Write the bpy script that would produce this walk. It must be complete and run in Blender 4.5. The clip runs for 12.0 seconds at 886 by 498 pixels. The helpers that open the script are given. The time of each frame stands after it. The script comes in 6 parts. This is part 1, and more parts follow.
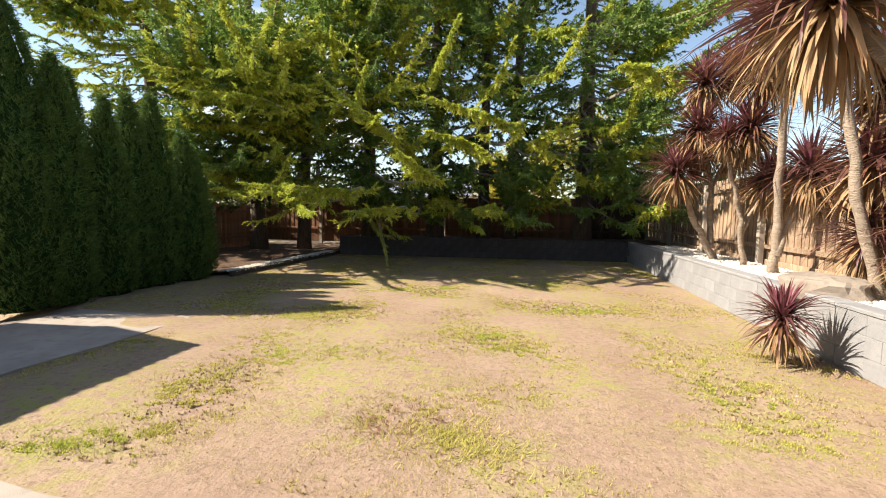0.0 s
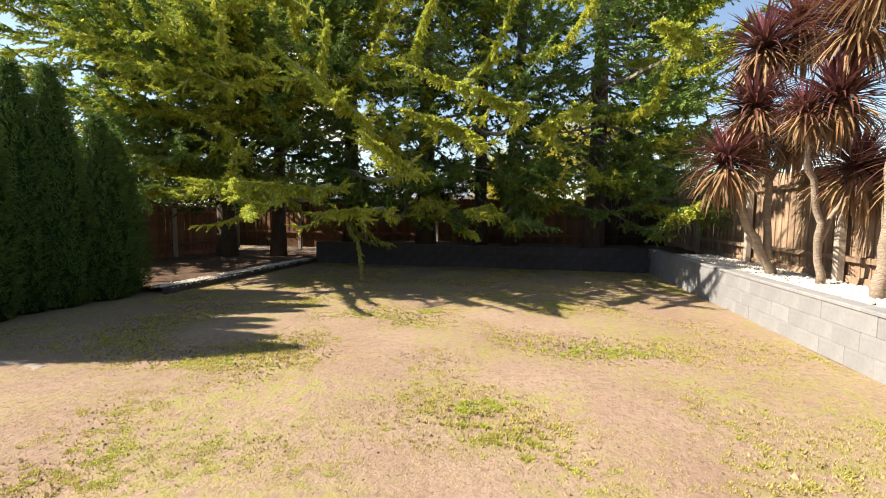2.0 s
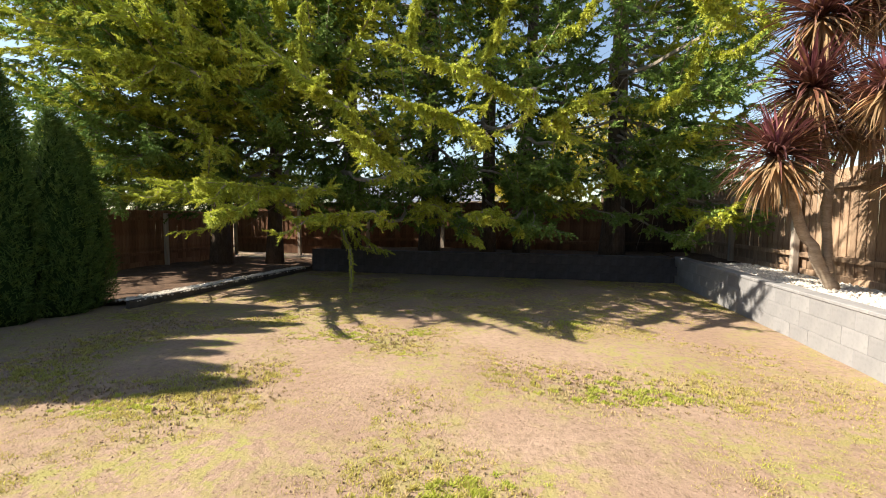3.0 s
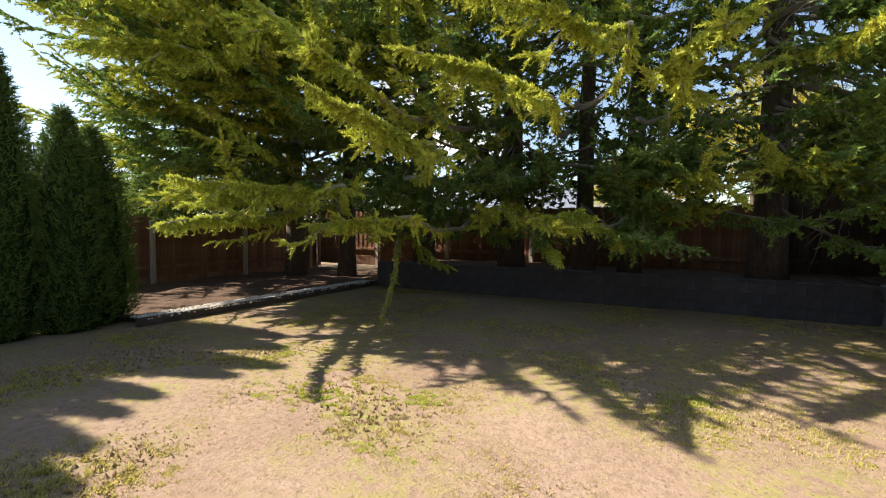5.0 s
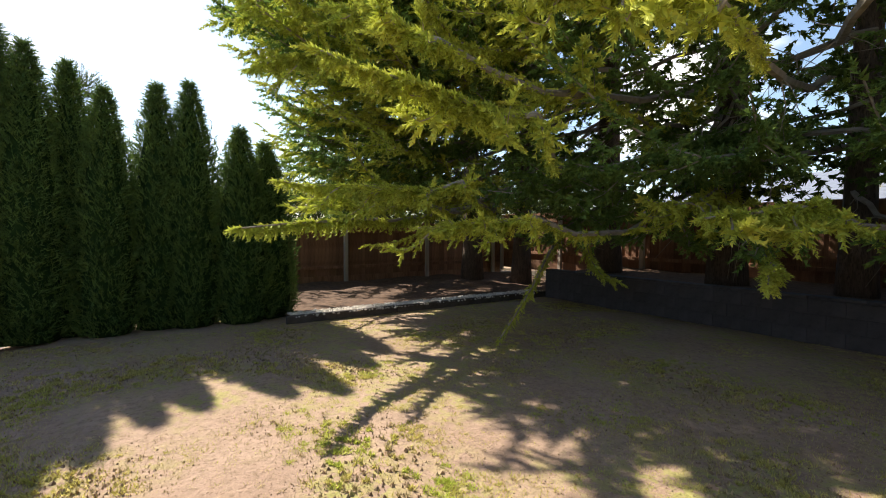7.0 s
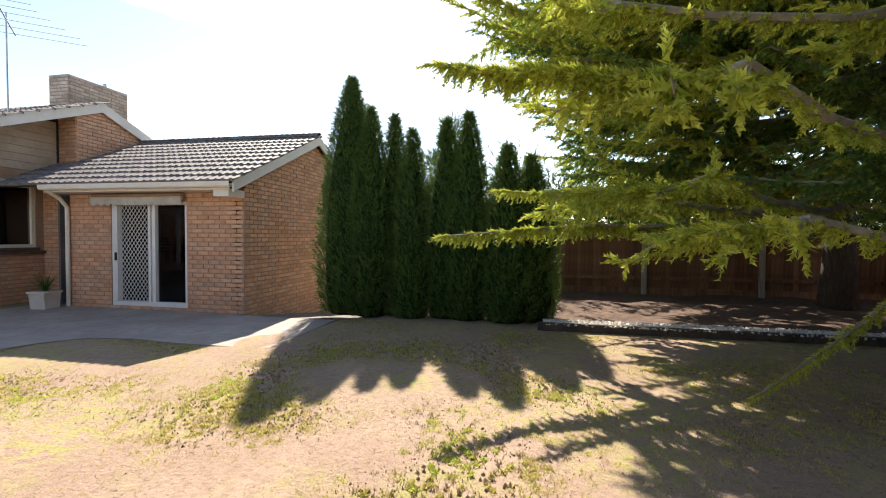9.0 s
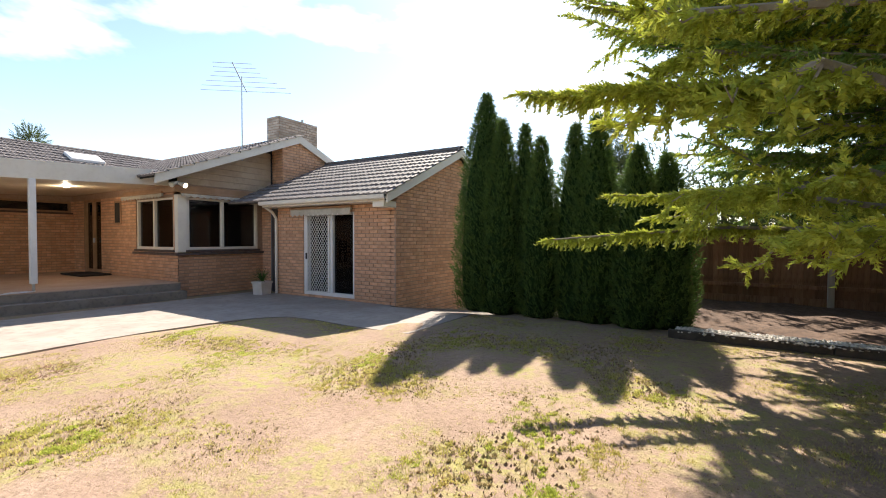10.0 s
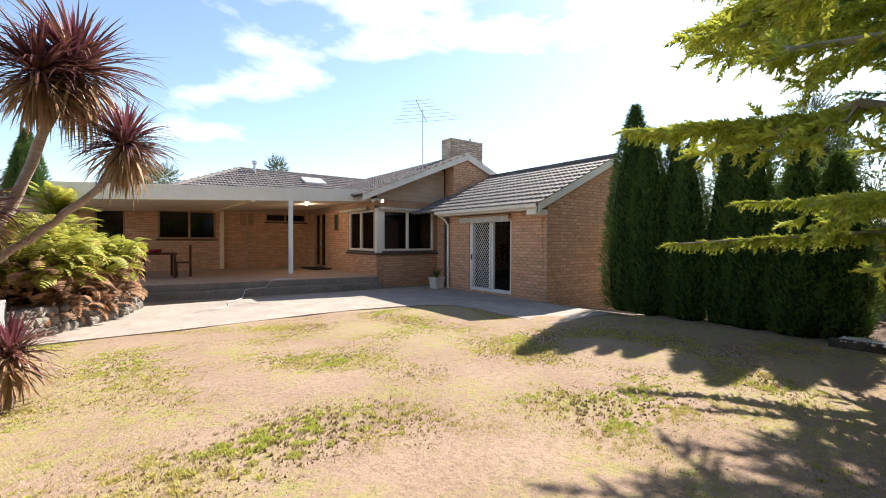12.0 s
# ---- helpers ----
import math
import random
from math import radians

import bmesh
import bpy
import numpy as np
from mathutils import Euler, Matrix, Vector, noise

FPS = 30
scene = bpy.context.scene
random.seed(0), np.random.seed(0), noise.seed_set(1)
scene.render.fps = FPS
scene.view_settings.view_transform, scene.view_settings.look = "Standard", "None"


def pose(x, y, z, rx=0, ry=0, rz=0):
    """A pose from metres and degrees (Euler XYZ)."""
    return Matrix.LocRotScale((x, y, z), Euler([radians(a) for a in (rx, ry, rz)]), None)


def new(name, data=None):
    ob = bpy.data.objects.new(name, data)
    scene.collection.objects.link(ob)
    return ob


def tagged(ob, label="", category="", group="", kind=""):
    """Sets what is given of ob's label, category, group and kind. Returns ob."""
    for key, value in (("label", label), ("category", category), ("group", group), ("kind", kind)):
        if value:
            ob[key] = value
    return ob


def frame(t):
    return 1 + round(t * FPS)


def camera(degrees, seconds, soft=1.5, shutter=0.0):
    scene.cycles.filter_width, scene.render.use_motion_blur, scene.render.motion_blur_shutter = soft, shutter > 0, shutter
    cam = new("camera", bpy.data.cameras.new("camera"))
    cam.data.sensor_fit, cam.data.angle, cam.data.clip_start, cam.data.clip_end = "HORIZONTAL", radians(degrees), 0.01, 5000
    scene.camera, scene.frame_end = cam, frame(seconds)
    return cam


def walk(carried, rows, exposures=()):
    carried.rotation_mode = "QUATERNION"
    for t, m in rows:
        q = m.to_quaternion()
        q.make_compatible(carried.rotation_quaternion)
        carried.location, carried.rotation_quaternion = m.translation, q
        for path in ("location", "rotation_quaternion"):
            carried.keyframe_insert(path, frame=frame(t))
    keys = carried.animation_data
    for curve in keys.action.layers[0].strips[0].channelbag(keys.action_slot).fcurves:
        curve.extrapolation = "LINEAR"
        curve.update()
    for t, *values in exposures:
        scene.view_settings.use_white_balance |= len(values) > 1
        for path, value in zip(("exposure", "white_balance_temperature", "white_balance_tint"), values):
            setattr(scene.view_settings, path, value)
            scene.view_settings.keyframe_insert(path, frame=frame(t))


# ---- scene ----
cam = camera(91.2, 12.0, 1.0)
METRES, EYE, TILT, LEAN, TURN = 11.0, 1.53, 0.0, 0.0, 11.06
ROWS = [
    (0.0, 0.0, 0.0, 0.0, 0.04, -4.85, -0.52),
    (0.5, 0.0044, 0.0399, -0.0009, -0.1, -4.8, -0.51),
    (1.0, 0.0093, 0.087, -0.0009, -0.1, -4.77, -0.5),
    (1.5, 0.0174, 0.1297, -0.0005, -0.04, -4.64, -0.5),
    (2.0, 0.0289, 0.1784, -0.0015, 0.22, -4.45, -0.49),
    (2.5, 0.0416, 0.2242, -0.0016, 1.03, -4.12, -0.41),
    (4.5, 0.1072, 0.4245, -0.0048, 11.6, -2.5, -0.32),
    (5.0, 0.1216, 0.4733, -0.0056, 17.47, -2.49, -0.34),
    (5.5, 0.1357, 0.5147, -0.0059, 22.59, -2.51, -0.34),
    (6.0, 0.1482, 0.5547, -0.0045, 28.58, -2.54, -0.4),
    (6.5, 0.1558, 0.5917, -0.0037, 35.94, -2.52, -0.36),
    (7.0, 0.1636, 0.6318, -0.0033, 46.11, -2.32, -0.23),
    (9.0, 0.1937, 0.7649, -0.0016, 90.31, -1.68, -0.41),
    (9.5, 0.215, 0.7914, -0.0009, 100.41, -1.55, -0.29),
    (10.0, 0.2391, 0.8201, -0.0004, 110.74, -1.41, -0.21),
    (10.5, 0.2657, 0.8459, -0.0007, 118.05, -1.25, -0.2),
    (11.0, 0.2927, 0.8726, -0.001, 125.09, -1.18, -0.23),
    (11.5, 0.3174, 0.8947, -0.0009, 130.02, -1.11, -0.27),
    (12.0, 0.3396, 0.9109, 0.0013, 132.45, -1.08, -0.21),
]
EXPOSURES = [(0.0, 1.22, 7200, 10), (2.5, 1.22, 7200, 10), (5.5, 1.22, 7000, 11), (7.0, 1.3, 6900, 11), (9.0, 1.5, 6800, 12), (10.5, 1.38, 6700, 11), (12.0, 1.32, 6600, 11)]
walk(cam, [(t, pose(0, 0, EYE, TILT, LEAN, TURN) @ pose(METRES * x, METRES * y, METRES * z, 90 + pitch, roll, yaw)) for t, x, y, z, yaw, pitch, roll in ROWS], EXPOSURES)

# ---- world and sun ----
SUN_DIR = Vector((-0.970, -0.240, 0.90)).normalized()  # from the ground towards the sun
world = bpy.data.worlds.new("sky")
scene.world = world
world.use_nodes = True
wn, wl = world.node_tree.nodes, world.node_tree.links
wn.clear()
sky = wn.new("ShaderNodeTexSky")
sky.sky_type, sky.sun_disc = "NISHITA", False
sky.sun_elevation = math.asin(SUN_DIR.z)
sky.sun_rotation = math.atan2(SUN_DIR.x, SUN_DIR.y)
sky.air_density, sky.dust_density, sky.ozone_density = 1.0, 0.4, 1.2
tc = wn.new("ShaderNodeTexCoord")
cmap = wn.new("ShaderNodeMapping")
cmap.inputs["Scale"].default_value = (1.0, 1.0, 2.6)
cmap.inputs["Location"].default_value = (0.35, 0.1, 0.0)
wl.new(tc.outputs["Generated"], cmap.inputs["Vector"])
cn = wn.new("ShaderNodeTexNoise")
cn.inputs["Scale"].default_value, cn.inputs["Detail"].default_value, cn.inputs["Roughness"].default_value = 1.7, 7.0, 0.52
wl.new(cmap.outputs["Vector"], cn.inputs["Vector"])
cr = wn.new("ShaderNodeValToRGB")
cr.color_ramp.elements[0].position, cr.color_ramp.elements[1].position = 0.585, 0.70
wl.new(cn.outputs["Fac"], cr.inputs["Fac"])
mixc = wn.new("ShaderNodeMixRGB")
mixc.inputs["Color2"].default_value = (8.6, 8.5, 8.5, 1)
wl.new(cr.outputs["Color"], mixc.inputs["Fac"])
wl.new(sky.outputs["Color"], mixc.inputs["Color1"])
bg = wn.new("ShaderNodeBackground")
bg.inputs["Strength"].default_value = 0.10
wo = wn.new("ShaderNodeOutputWorld")
wl.new(mixc.outputs["Color"], bg.inputs["Color"])
wl.new(bg.outputs["Background"], wo.inputs["Surface"])

sun_data = bpy.data.lights.new("sun", "SUN")
sun_data.energy, sun_data.angle, sun_data.color = 4.9, radians(0.55), (1.0, 0.94, 0.84)
sun = new("sun", sun_data)
sun.rotation_mode = "QUATERNION"
sun.rotation_quaternion = (-SUN_DIR).to_track_quat("-Z", "Y")

# ---- materials ----
def material(name, c1, c2, scale=4.0, c3=None, scale3=30.0, amount3=0.5, rough=0.8, bump=0.3, bump_scale=60.0, spec=0.3,
             metal=0.0, vary=0.0, island=0.0, stretch=(1, 1, 1), lo=0.35, hi=0.65, trans=0.0):
    m = bpy.data.materials.new(name)
    m.use_nodes = True
    n, l = m.node_tree.nodes, m.node_tree.links
    b = n["Principled BSDF"]
    co = n.new("ShaderNodeTexCoord")
    mp = n.new("ShaderNodeMapping")
    mp.inputs["Scale"].default_value = stretch
    l.new(co.outputs["Object"], mp.inputs["Vector"])

    def noise_node(sc, detail):
        t = n.new("ShaderNodeTexNoise")
        t.inputs["Scale"].default_value, t.inputs["Detail"].default_value = sc, detail
        l.new(mp.outputs["Vector"], t.inputs["Vector"])
        return t

    def mix(fac, a, bb, mode="MIX"):
        x = n.new("ShaderNodeMixRGB")
        x.blend_type = mode
        for sock, v in zip((x.inputs["Fac"], x.inputs["Color1"], x.inputs["Color2"]), (fac, a, bb)):
            if isinstance(v, tuple):
                sock.default_value = (*v, 1)
            elif isinstance(v, float):
                sock.default_value = v
            else:
                l.new(v, sock)
        return x.outputs["Color"]

    def ramp(sock, a, bb):
        r = n.new("ShaderNodeValToRGB")
        r.color_ramp.elements[0].position, r.color_ramp.elements[1].position = a, bb
        l.new(sock, r.inputs["Fac"])
        return r.outputs["Color"]

    n1 = noise_node(scale, 6)
    col = mix(ramp(n1.outputs["Fac"], lo, hi), c1, c2)
    if c3:
        n3 = noise_node(scale3, 4)
        f = n.new("ShaderNodeMath")
        f.operation = "MULTIPLY"
        f.inputs[1].default_value = amount3
        l.new(ramp(n3.outputs["Fac"], 0.5, 0.68), f.inputs[0])
        col = mix(f.outputs["Value"], col, c3)
    for source, k in (("vary", vary), ("island", island)):
        if k:
            if source == "vary":
                r = n.new("ShaderNodeObjectInfo").outputs["Random"]
            else:
                r = n.new("ShaderNodeNewGeometry").outputs["Random Per Island"]
            mr = n.new("ShaderNodeMapRange")
            mr.inputs["To Min"].default_value, mr.inputs["To Max"].default_value = 1 - k, 1 + k
            l.new(r, mr.inputs["Value"])
            hs = n.new("ShaderNodeHueSaturation")
            l.new(mr.outputs["Result"], hs.inputs["Value"])
            l.new(col, hs.inputs["Color"])
            col = hs.outputs["Color"]
    l.new(col, b.inputs["Base Color"])
    b.inputs["Roughness"].default_value, b.inputs["Metallic"].default_value = rough, metal
    b.inputs["Specular IOR Level"].default_value = spec
    if bump:
        nb = noise_node(bump_scale, 5)
        bp = n.new("ShaderNodeBump")
        bp.inputs["Strength"].default_value, bp.inputs["Distance"].default_value = bump, 0.02
        l.new(nb.outputs["Fac"], bp.inputs["Height"])
        l.new(bp.outputs["Normal"], b.inputs["Normal"])
    if trans:
        tr = n.new("ShaderNodeBsdfTranslucent")
        l.new(col, tr.inputs["Color"])
        ms = n.new("ShaderNodeMixShader")
        ms.inputs["Fac"].default_value = trans
        l.new(b.outputs["BSDF"], ms.inputs[1])
        l.new(tr.outputs["BSDF"], ms.inputs[2])
        l.new(ms.outputs["Shader"], n["Material Output"].inputs["Surface"])
    return m


def soil_material():
    """Bare pinkish soil with thin yellowing turf over it, crumbs and dark specks."""
    m = bpy.data.materials.new("dry_lawn_soil")
    m.use_nodes = True
    n, l = m.node_tree.nodes, m.node_tree.links
    b = n["Principled BSDF"]
    co = n.new("ShaderNodeTexCoord").outputs["Object"]

    def nz(scale, detail=6.0, rough=0.6):
        t = n.new("ShaderNodeTexNoise")
        t.inputs["Scale"].default_value, t.inputs["Detail"].default_value, t.inputs["Roughness"].default_value = scale, detail, rough
        l.new(co, t.inputs["Vector"])
        return t.outputs["Fac"]

    def span(sock, a, c, top=1.0):
        r = n.new("ShaderNodeMapRange")
        r.interpolation_type = "SMOOTHSTEP"
        r.inputs["From Min"].default_value, r.inputs["From Max"].default_value, r.inputs["To Max"].default_value = a, c, top
        l.new(sock, r.inputs["Value"])
        return r.outputs["Result"]

    def mul(p, q):
        x = n.new("ShaderNodeMath")
        x.operation = "MULTIPLY"
        l.new(p, x.inputs[0]), l.new(q, x.inputs[1])
        return x.outputs["Value"]

    def mix(fac, p, q):
        x = n.new("ShaderNodeMixRGB")
        l.new(fac, x.inputs["Fac"])
        for sock, v in ((x.inputs["Color1"], p), (x.inputs["Color2"], q)):
            if isinstance(v, tuple):
                sock.default_value = (*v, 1)
            else:
                l.new(v, sock)
        return x.outputs["Color"]

    col = mix(span(nz(0.8), 0.35, 0.65), (0.305, 0.211, 0.158), (0.365, 0.262, 0.198))
    col = mix(span(nz(14), 0.4, 0.7, 0.6), col, (0.21, 0.15, 0.105))
    turf = mul(span(nz(0.7, 4.0), 0.42, 0.60), span(nz(8.0, 9.0, 0.72), 0.44, 0.55))
    col = mix(turf, col, mix(span(nz(2.2), 0.4, 0.62), (0.32, 0.262, 0.13), (0.29, 0.27, 0.098)))
    col = mix(span(nz(34, 3.0), 0.58, 0.67, 0.55), col, (0.13, 0.085, 0.055))
    col = mix(span(nz(90, 3.0), 0.60, 0.72, 0.6), col, (0.52, 0.43, 0.30))
    l.new(col, b.inputs["Base Color"])
    b.inputs["Roughness"].default_value, b.inputs["Specular IOR Level"].default_value = 0.95, 0.1
    bp = n.new("ShaderNodeBump")
    bp.inputs["Strength"].default_value, bp.inputs["Distance"].default_value = 0.5, 0.04
    l.new(nz(30, 8.0, 0.65), bp.inputs["Height"])
    l.new(bp.outputs["Normal"], b.inputs["Normal"])
    return m


M_GROUND = soil_material()
M_GRASS = material("dry_grass_blades", (0.50, 0.47, 0.13), (0.58, 0.50, 0.19), 1.2, (0.42, 0.48, 0.09), 0.8, 0.8, rough=0.8, bump=0, spec=0.1, island=0.2, trans=0.5)
M_LITTER = material("leaf_litter", (0.22, 0.15, 0.09), (0.36, 0.25, 0.15), 3, rough=0.9, bump=0, island=0.5)
M_SLEEPER = material("dark_timber_sleeper", (0.06, 0.05, 0.042), (0.10, 0.085, 0.07), 4, (0.035, 0.03, 0.025), 18, 0.5, rough=0.9, bump=0.5, bump_scale=40)
M_MULCH = material("bark_mulch", (0.085, 0.05, 0.032), (0.16, 0.095, 0.06), 9, (0.03, 0.02, 0.015), 50, 0.7, rough=0.95, bump=1.0, bump_scale=70)
M_CONC = material("patio_concrete", (0.31, 0.265, 0.23), (0.39, 0.34, 0.295), 1.6, (0.24, 0.205, 0.175), 7, 0.5, rough=0.9, bump=0.25, bump_scale=120)
M_DECK = material("verandah_concrete", (0.48, 0.33, 0.24), (0.55, 0.40, 0.30), 1.8, (0.40, 0.27, 0.195), 9, 0.4, rough=0.8, bump=0.15, bump_scale=90)
M_STEP = material("step_edge_concrete", (0.24, 0.20, 0.165), (0.31, 0.262, 0.22), 3, (0.16, 0.138, 0.12), 14, 0.5, rough=0.85, bump=0.3)
M_BLOCK = material("painted_block", (0.25, 0.25, 0.26), (0.31, 0.305, 0.31), 2.5, (0.20, 0.20, 0.21), 18, 0.4, rough=0.85, bump=0.4, bump_scale=80, vary=0.08)
# same painted blocks, darkened to carry the conifers' deep shade in their colour
M_BLOCKSHADE = material("shade_dark_block", (0.06, 0.056, 0.058), (0.09, 0.085, 0.088), 2.5, (0.04, 0.038, 0.04), 14, 0.5, rough=0.85, bump=0.4, bump_scale=80, vary=0.1)
M_MORTAR = material("mortar", (0.36, 0.235, 0.165), (0.42, 0.29, 0.21), 12, rough=0.95, bump=0.5)
M_BRICK = material("cream_tan_brick", (0.61, 0.335, 0.20), (0.69, 0.415, 0.265), 6, (0.52, 0.26, 0.145), 22, 0.5, rough=0.85, bump=0.5, bump_scale=70, vary=0.14)
M_BRICKJ = material("tan_brick_run", (0.61, 0.335, 0.20), (0.69, 0.415, 0.265), 6, (0.52, 0.26, 0.145), 22, 0.5, rough=0.85, bump=0.5, bump_scale=70, island=0.14)
M_BRICKW = material("weathered_pale_brick", (0.46, 0.36, 0.28), (0.62, 0.53, 0.44), 3, (0.34, 0.30, 0.27), 14, 0.6, rough=0.9, bump=0.5, bump_scale=70, island=0.2)
M_CREAM = material("cream_paint", (0.76, 0.69, 0.59), (0.80, 0.74, 0.65), 2.5, (0.66, 0.58, 0.49), 12, 0.3, rough=0.5, bump=0.08, bump_scale=40, spec=0.4)
M_WHITE = material("white_paint", (0.76, 0.73, 0.70), (0.80, 0.78, 0.76), 3, (0.66, 0.63, 0.60), 20, 0.3, rough=0.45, bump=0.05, spec=0.4)
M_TILE = material("roof_tile", (0.125, 0.105, 0.10), (0.19, 0.165, 0.155), 4, (0.26, 0.24, 0.23), 16, 0.5, rough=0.7, bump=0.4, bump_scale=60, vary=0.15, island=0.15)
M_LINING = material("timber_ceiling_lining", (0.86, 0.72, 0.52), (0.90, 0.78, 0.60), 2, (0.78, 0.62, 0.43), 9, 0.4, rough=0.5, bump=0.1, stretch=(0.2, 3, 1))
M_PALING = material("weathered_paling", (0.30, 0.20, 0.135), (0.42, 0.30, 0.21), 3, (0.17, 0.10, 0.06), 11, 0.6, rough=0.9, bump=0.5, bump_scale=25, vary=0.22, stretch=(4, 4, 0.5))
M_REDPALING = material("red_brown_paling", (0.22, 0.11, 0.065), (0.31, 0.165, 0.10), 3, (0.12, 0.06, 0.035), 11, 0.6, rough=0.9, bump=0.5, bump_scale=25, vary=0.22, stretch=(4, 4, 0.5))
M_DARKPALING = material("dark_paling", (0.06, 0.04, 0.032), (0.10, 0.066, 0.05), 3, (0.035, 0.024, 0.02), 11, 0.6, rough=0.9, bump=0.5, bump_scale=25, vary=0.22, stretch=(4, 4, 0.5))
M_PALE_POST = material("pale_fence_post", (0.36, 0.30, 0.25), (0.48, 0.42, 0.36), 3, rough=0.9, bump=0.4, stretch=(4, 4, 0.5))
M_BARK = material("rough_bark", (0.10, 0.075, 0.058), (0.17, 0.125, 0.095), 6, (0.045, 0.032, 0.025), 22, 0.7, rough=0.95, bump=1.0, bump_scale=30, stretch=(3, 3, 0.7))
M_TWIG = material("bare_twig", (0.26, 0.22, 0.18), (0.37, 0.32, 0.27), 8, rough=0.9, bump=0.3)
# two copies of one foliage: this gold has the sunlit look in its colour
M_CONIFER_SUNLIT = material("conifer_sprays", (0.41, 0.475, 0.08), (0.54, 0.57, 0.095), 0.55, (0.66, 0.61, 0.115), 1.3, 0.5, rough=0.7, bump=0, spec=0.15, island=0.25, trans=0.25)
# the deep green copy has crown shade put into its colour
M_CONIFER_SHADED = material("shade_green_sprays", (0.13, 0.22, 0.055), (0.21, 0.31, 0.075), 0.55, (0.32, 0.39, 0.085), 1.3, 0.4, rough=0.7, bump=0, spec=0.15, island=0.25, trans=0.25)
# old inner leaves: deeper green, darkened further to paint in the crown's shade
M_INNER_SHADE = material("shade_green_inner", (0.07, 0.11, 0.025), (0.12, 0.16, 0.035), 0.8, rough=0.8, bump=0, spec=0.1, island=0.35, trans=0.3)
M_TANPAINT = material("tan_boarding_paint", (0.44, 0.32, 0.22), (0.50, 0.38, 0.27), 2, (0.36, 0.25, 0.17), 10, 0.4, rough=0.6, bump=0.1)
M_CYPRESS = material("cypress_sprays", (0.06, 0.11, 0.028), (0.105, 0.17, 0.042), 1.2, (0.17, 0.23, 0.05), 6, 0.5, rough=0.7, bump=0, spec=0.15, island=0.35, trans=0.25)
# near-black green that paints the shade between the outer sprays
M_CYPSHADE = material("cypress_shade_core", (0.012, 0.03, 0.009), (0.025, 0.05, 0.013), 9, rough=0.95, bump=1.0, bump_scale=40, spec=0.05)
M_CORD = material("cordyline_leaf", (0.105, 0.042, 0.045), (0.17, 0.072, 0.06), 1.2, (0.33, 0.16, 0.06), 5, 0.55, rough=0.42, bump=0.1, spec=0.5, island=0.4, trans=0.25)
M_CORDRY = material("dry_cordyline_leaf", (0.28, 0.18, 0.09), (0.44, 0.30, 0.17), 1.5, (0.30, 0.10, 0.035), 6, 0.6, rough=0.6, bump=0.1, island=0.35, trans=0.25)
M_CORDTR = material("cordyline_trunk", (0.30, 0.235, 0.18), (0.42, 0.34, 0.27), 5, (0.20, 0.15, 0.11), 26, 0.6, rough=0.9, bump=0.8, bump_scale=28, stretch=(1, 1, 4))
M_PEBBLE = material("pale_pebble", (0.55, 0.50, 0.44), (0.72, 0.68, 0.62), 20, rough=0.8, bump=0.2, island=0.3)
M_ROCK = material("grey_rock", (0.17, 0.15, 0.13), (0.28, 0.25, 0.22), 5, (0.10, 0.085, 0.07), 16, 0.6, rough=0.9, bump=0.9, bump_scale=18, vary=0.2)
M_FERN = material("green_fern", (0.30, 0.33, 0.05), (0.46, 0.45, 0.08), 2.5, (0.42, 0.24, 0.08), 6, 0.5, rough=0.6, bump=0, island=0.3, trans=0.4)
M_FERNDEAD = material("dead_fern", (0.22, 0.115, 0.065), (0.34, 0.20, 0.115), 1.5, (0.15, 0.07, 0.04), 5, 0.6, rough=0.85, bump=0, island=0.4, trans=0.2)
M_DARKWOOD = material("dark_red_wood", (0.075, 0.026, 0.018), (0.12, 0.042, 0.027), 8, rough=0.45, bump=0.1)
M_BROWNTRIM = material("brown_timber", (0.33, 0.19, 0.105), (0.42, 0.25, 0.15), 4, rough=0.6, bump=0.15)
M_MAT = material("dark_doormat", (0.02, 0.019, 0.02), (0.05, 0.045, 0.045), 30, rough=0.95, bump=0.8)
M_METAL = material("galvanised_metal", (0.42, 0.43, 0.45), (0.52, 0.53, 0.55), 6, rough=0.4, bump=0.05, metal=0.8)
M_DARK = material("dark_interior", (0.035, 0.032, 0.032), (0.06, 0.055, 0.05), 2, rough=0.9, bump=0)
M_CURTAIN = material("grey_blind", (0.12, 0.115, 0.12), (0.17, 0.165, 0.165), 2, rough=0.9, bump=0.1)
M_SILL = material("dark_brick_sill", (0.09, 0.065, 0.055), (0.14, 0.10, 0.085), 8, rough=0.8, bump=0.4)
M_VALANCE = material("striped_canvas", (0.46, 0.43, 0.37), (0.58, 0.54, 0.48), 3, (0.40, 0.38, 0.33), 9, 0.5, rough=0.85, bump=0.2)
M_POT = material("white_pot", (0.62, 0.56, 0.50), (0.70, 0.65, 0.60), 5, rough=0.7, bump=0.2)
M_LEAD = material("lead_flashing", (0.33, 0.38, 0.46), (0.42, 0.47, 0.55), 5, rough=0.5, bump=0.2, metal=0.3)
M_FAR = material("far_foliage", (0.05, 0.085, 0.03), (0.10, 0.13, 0.05), 1.5, rough=0.8, bump=0, island=0.4, trans=0.2)
M_YELLOW = material("yellow_foliage", (0.42, 0.36, 0.03), (0.50, 0.45, 0.06), 1.5, rough=0.7, bump=0, island=0.3, trans=0.4)

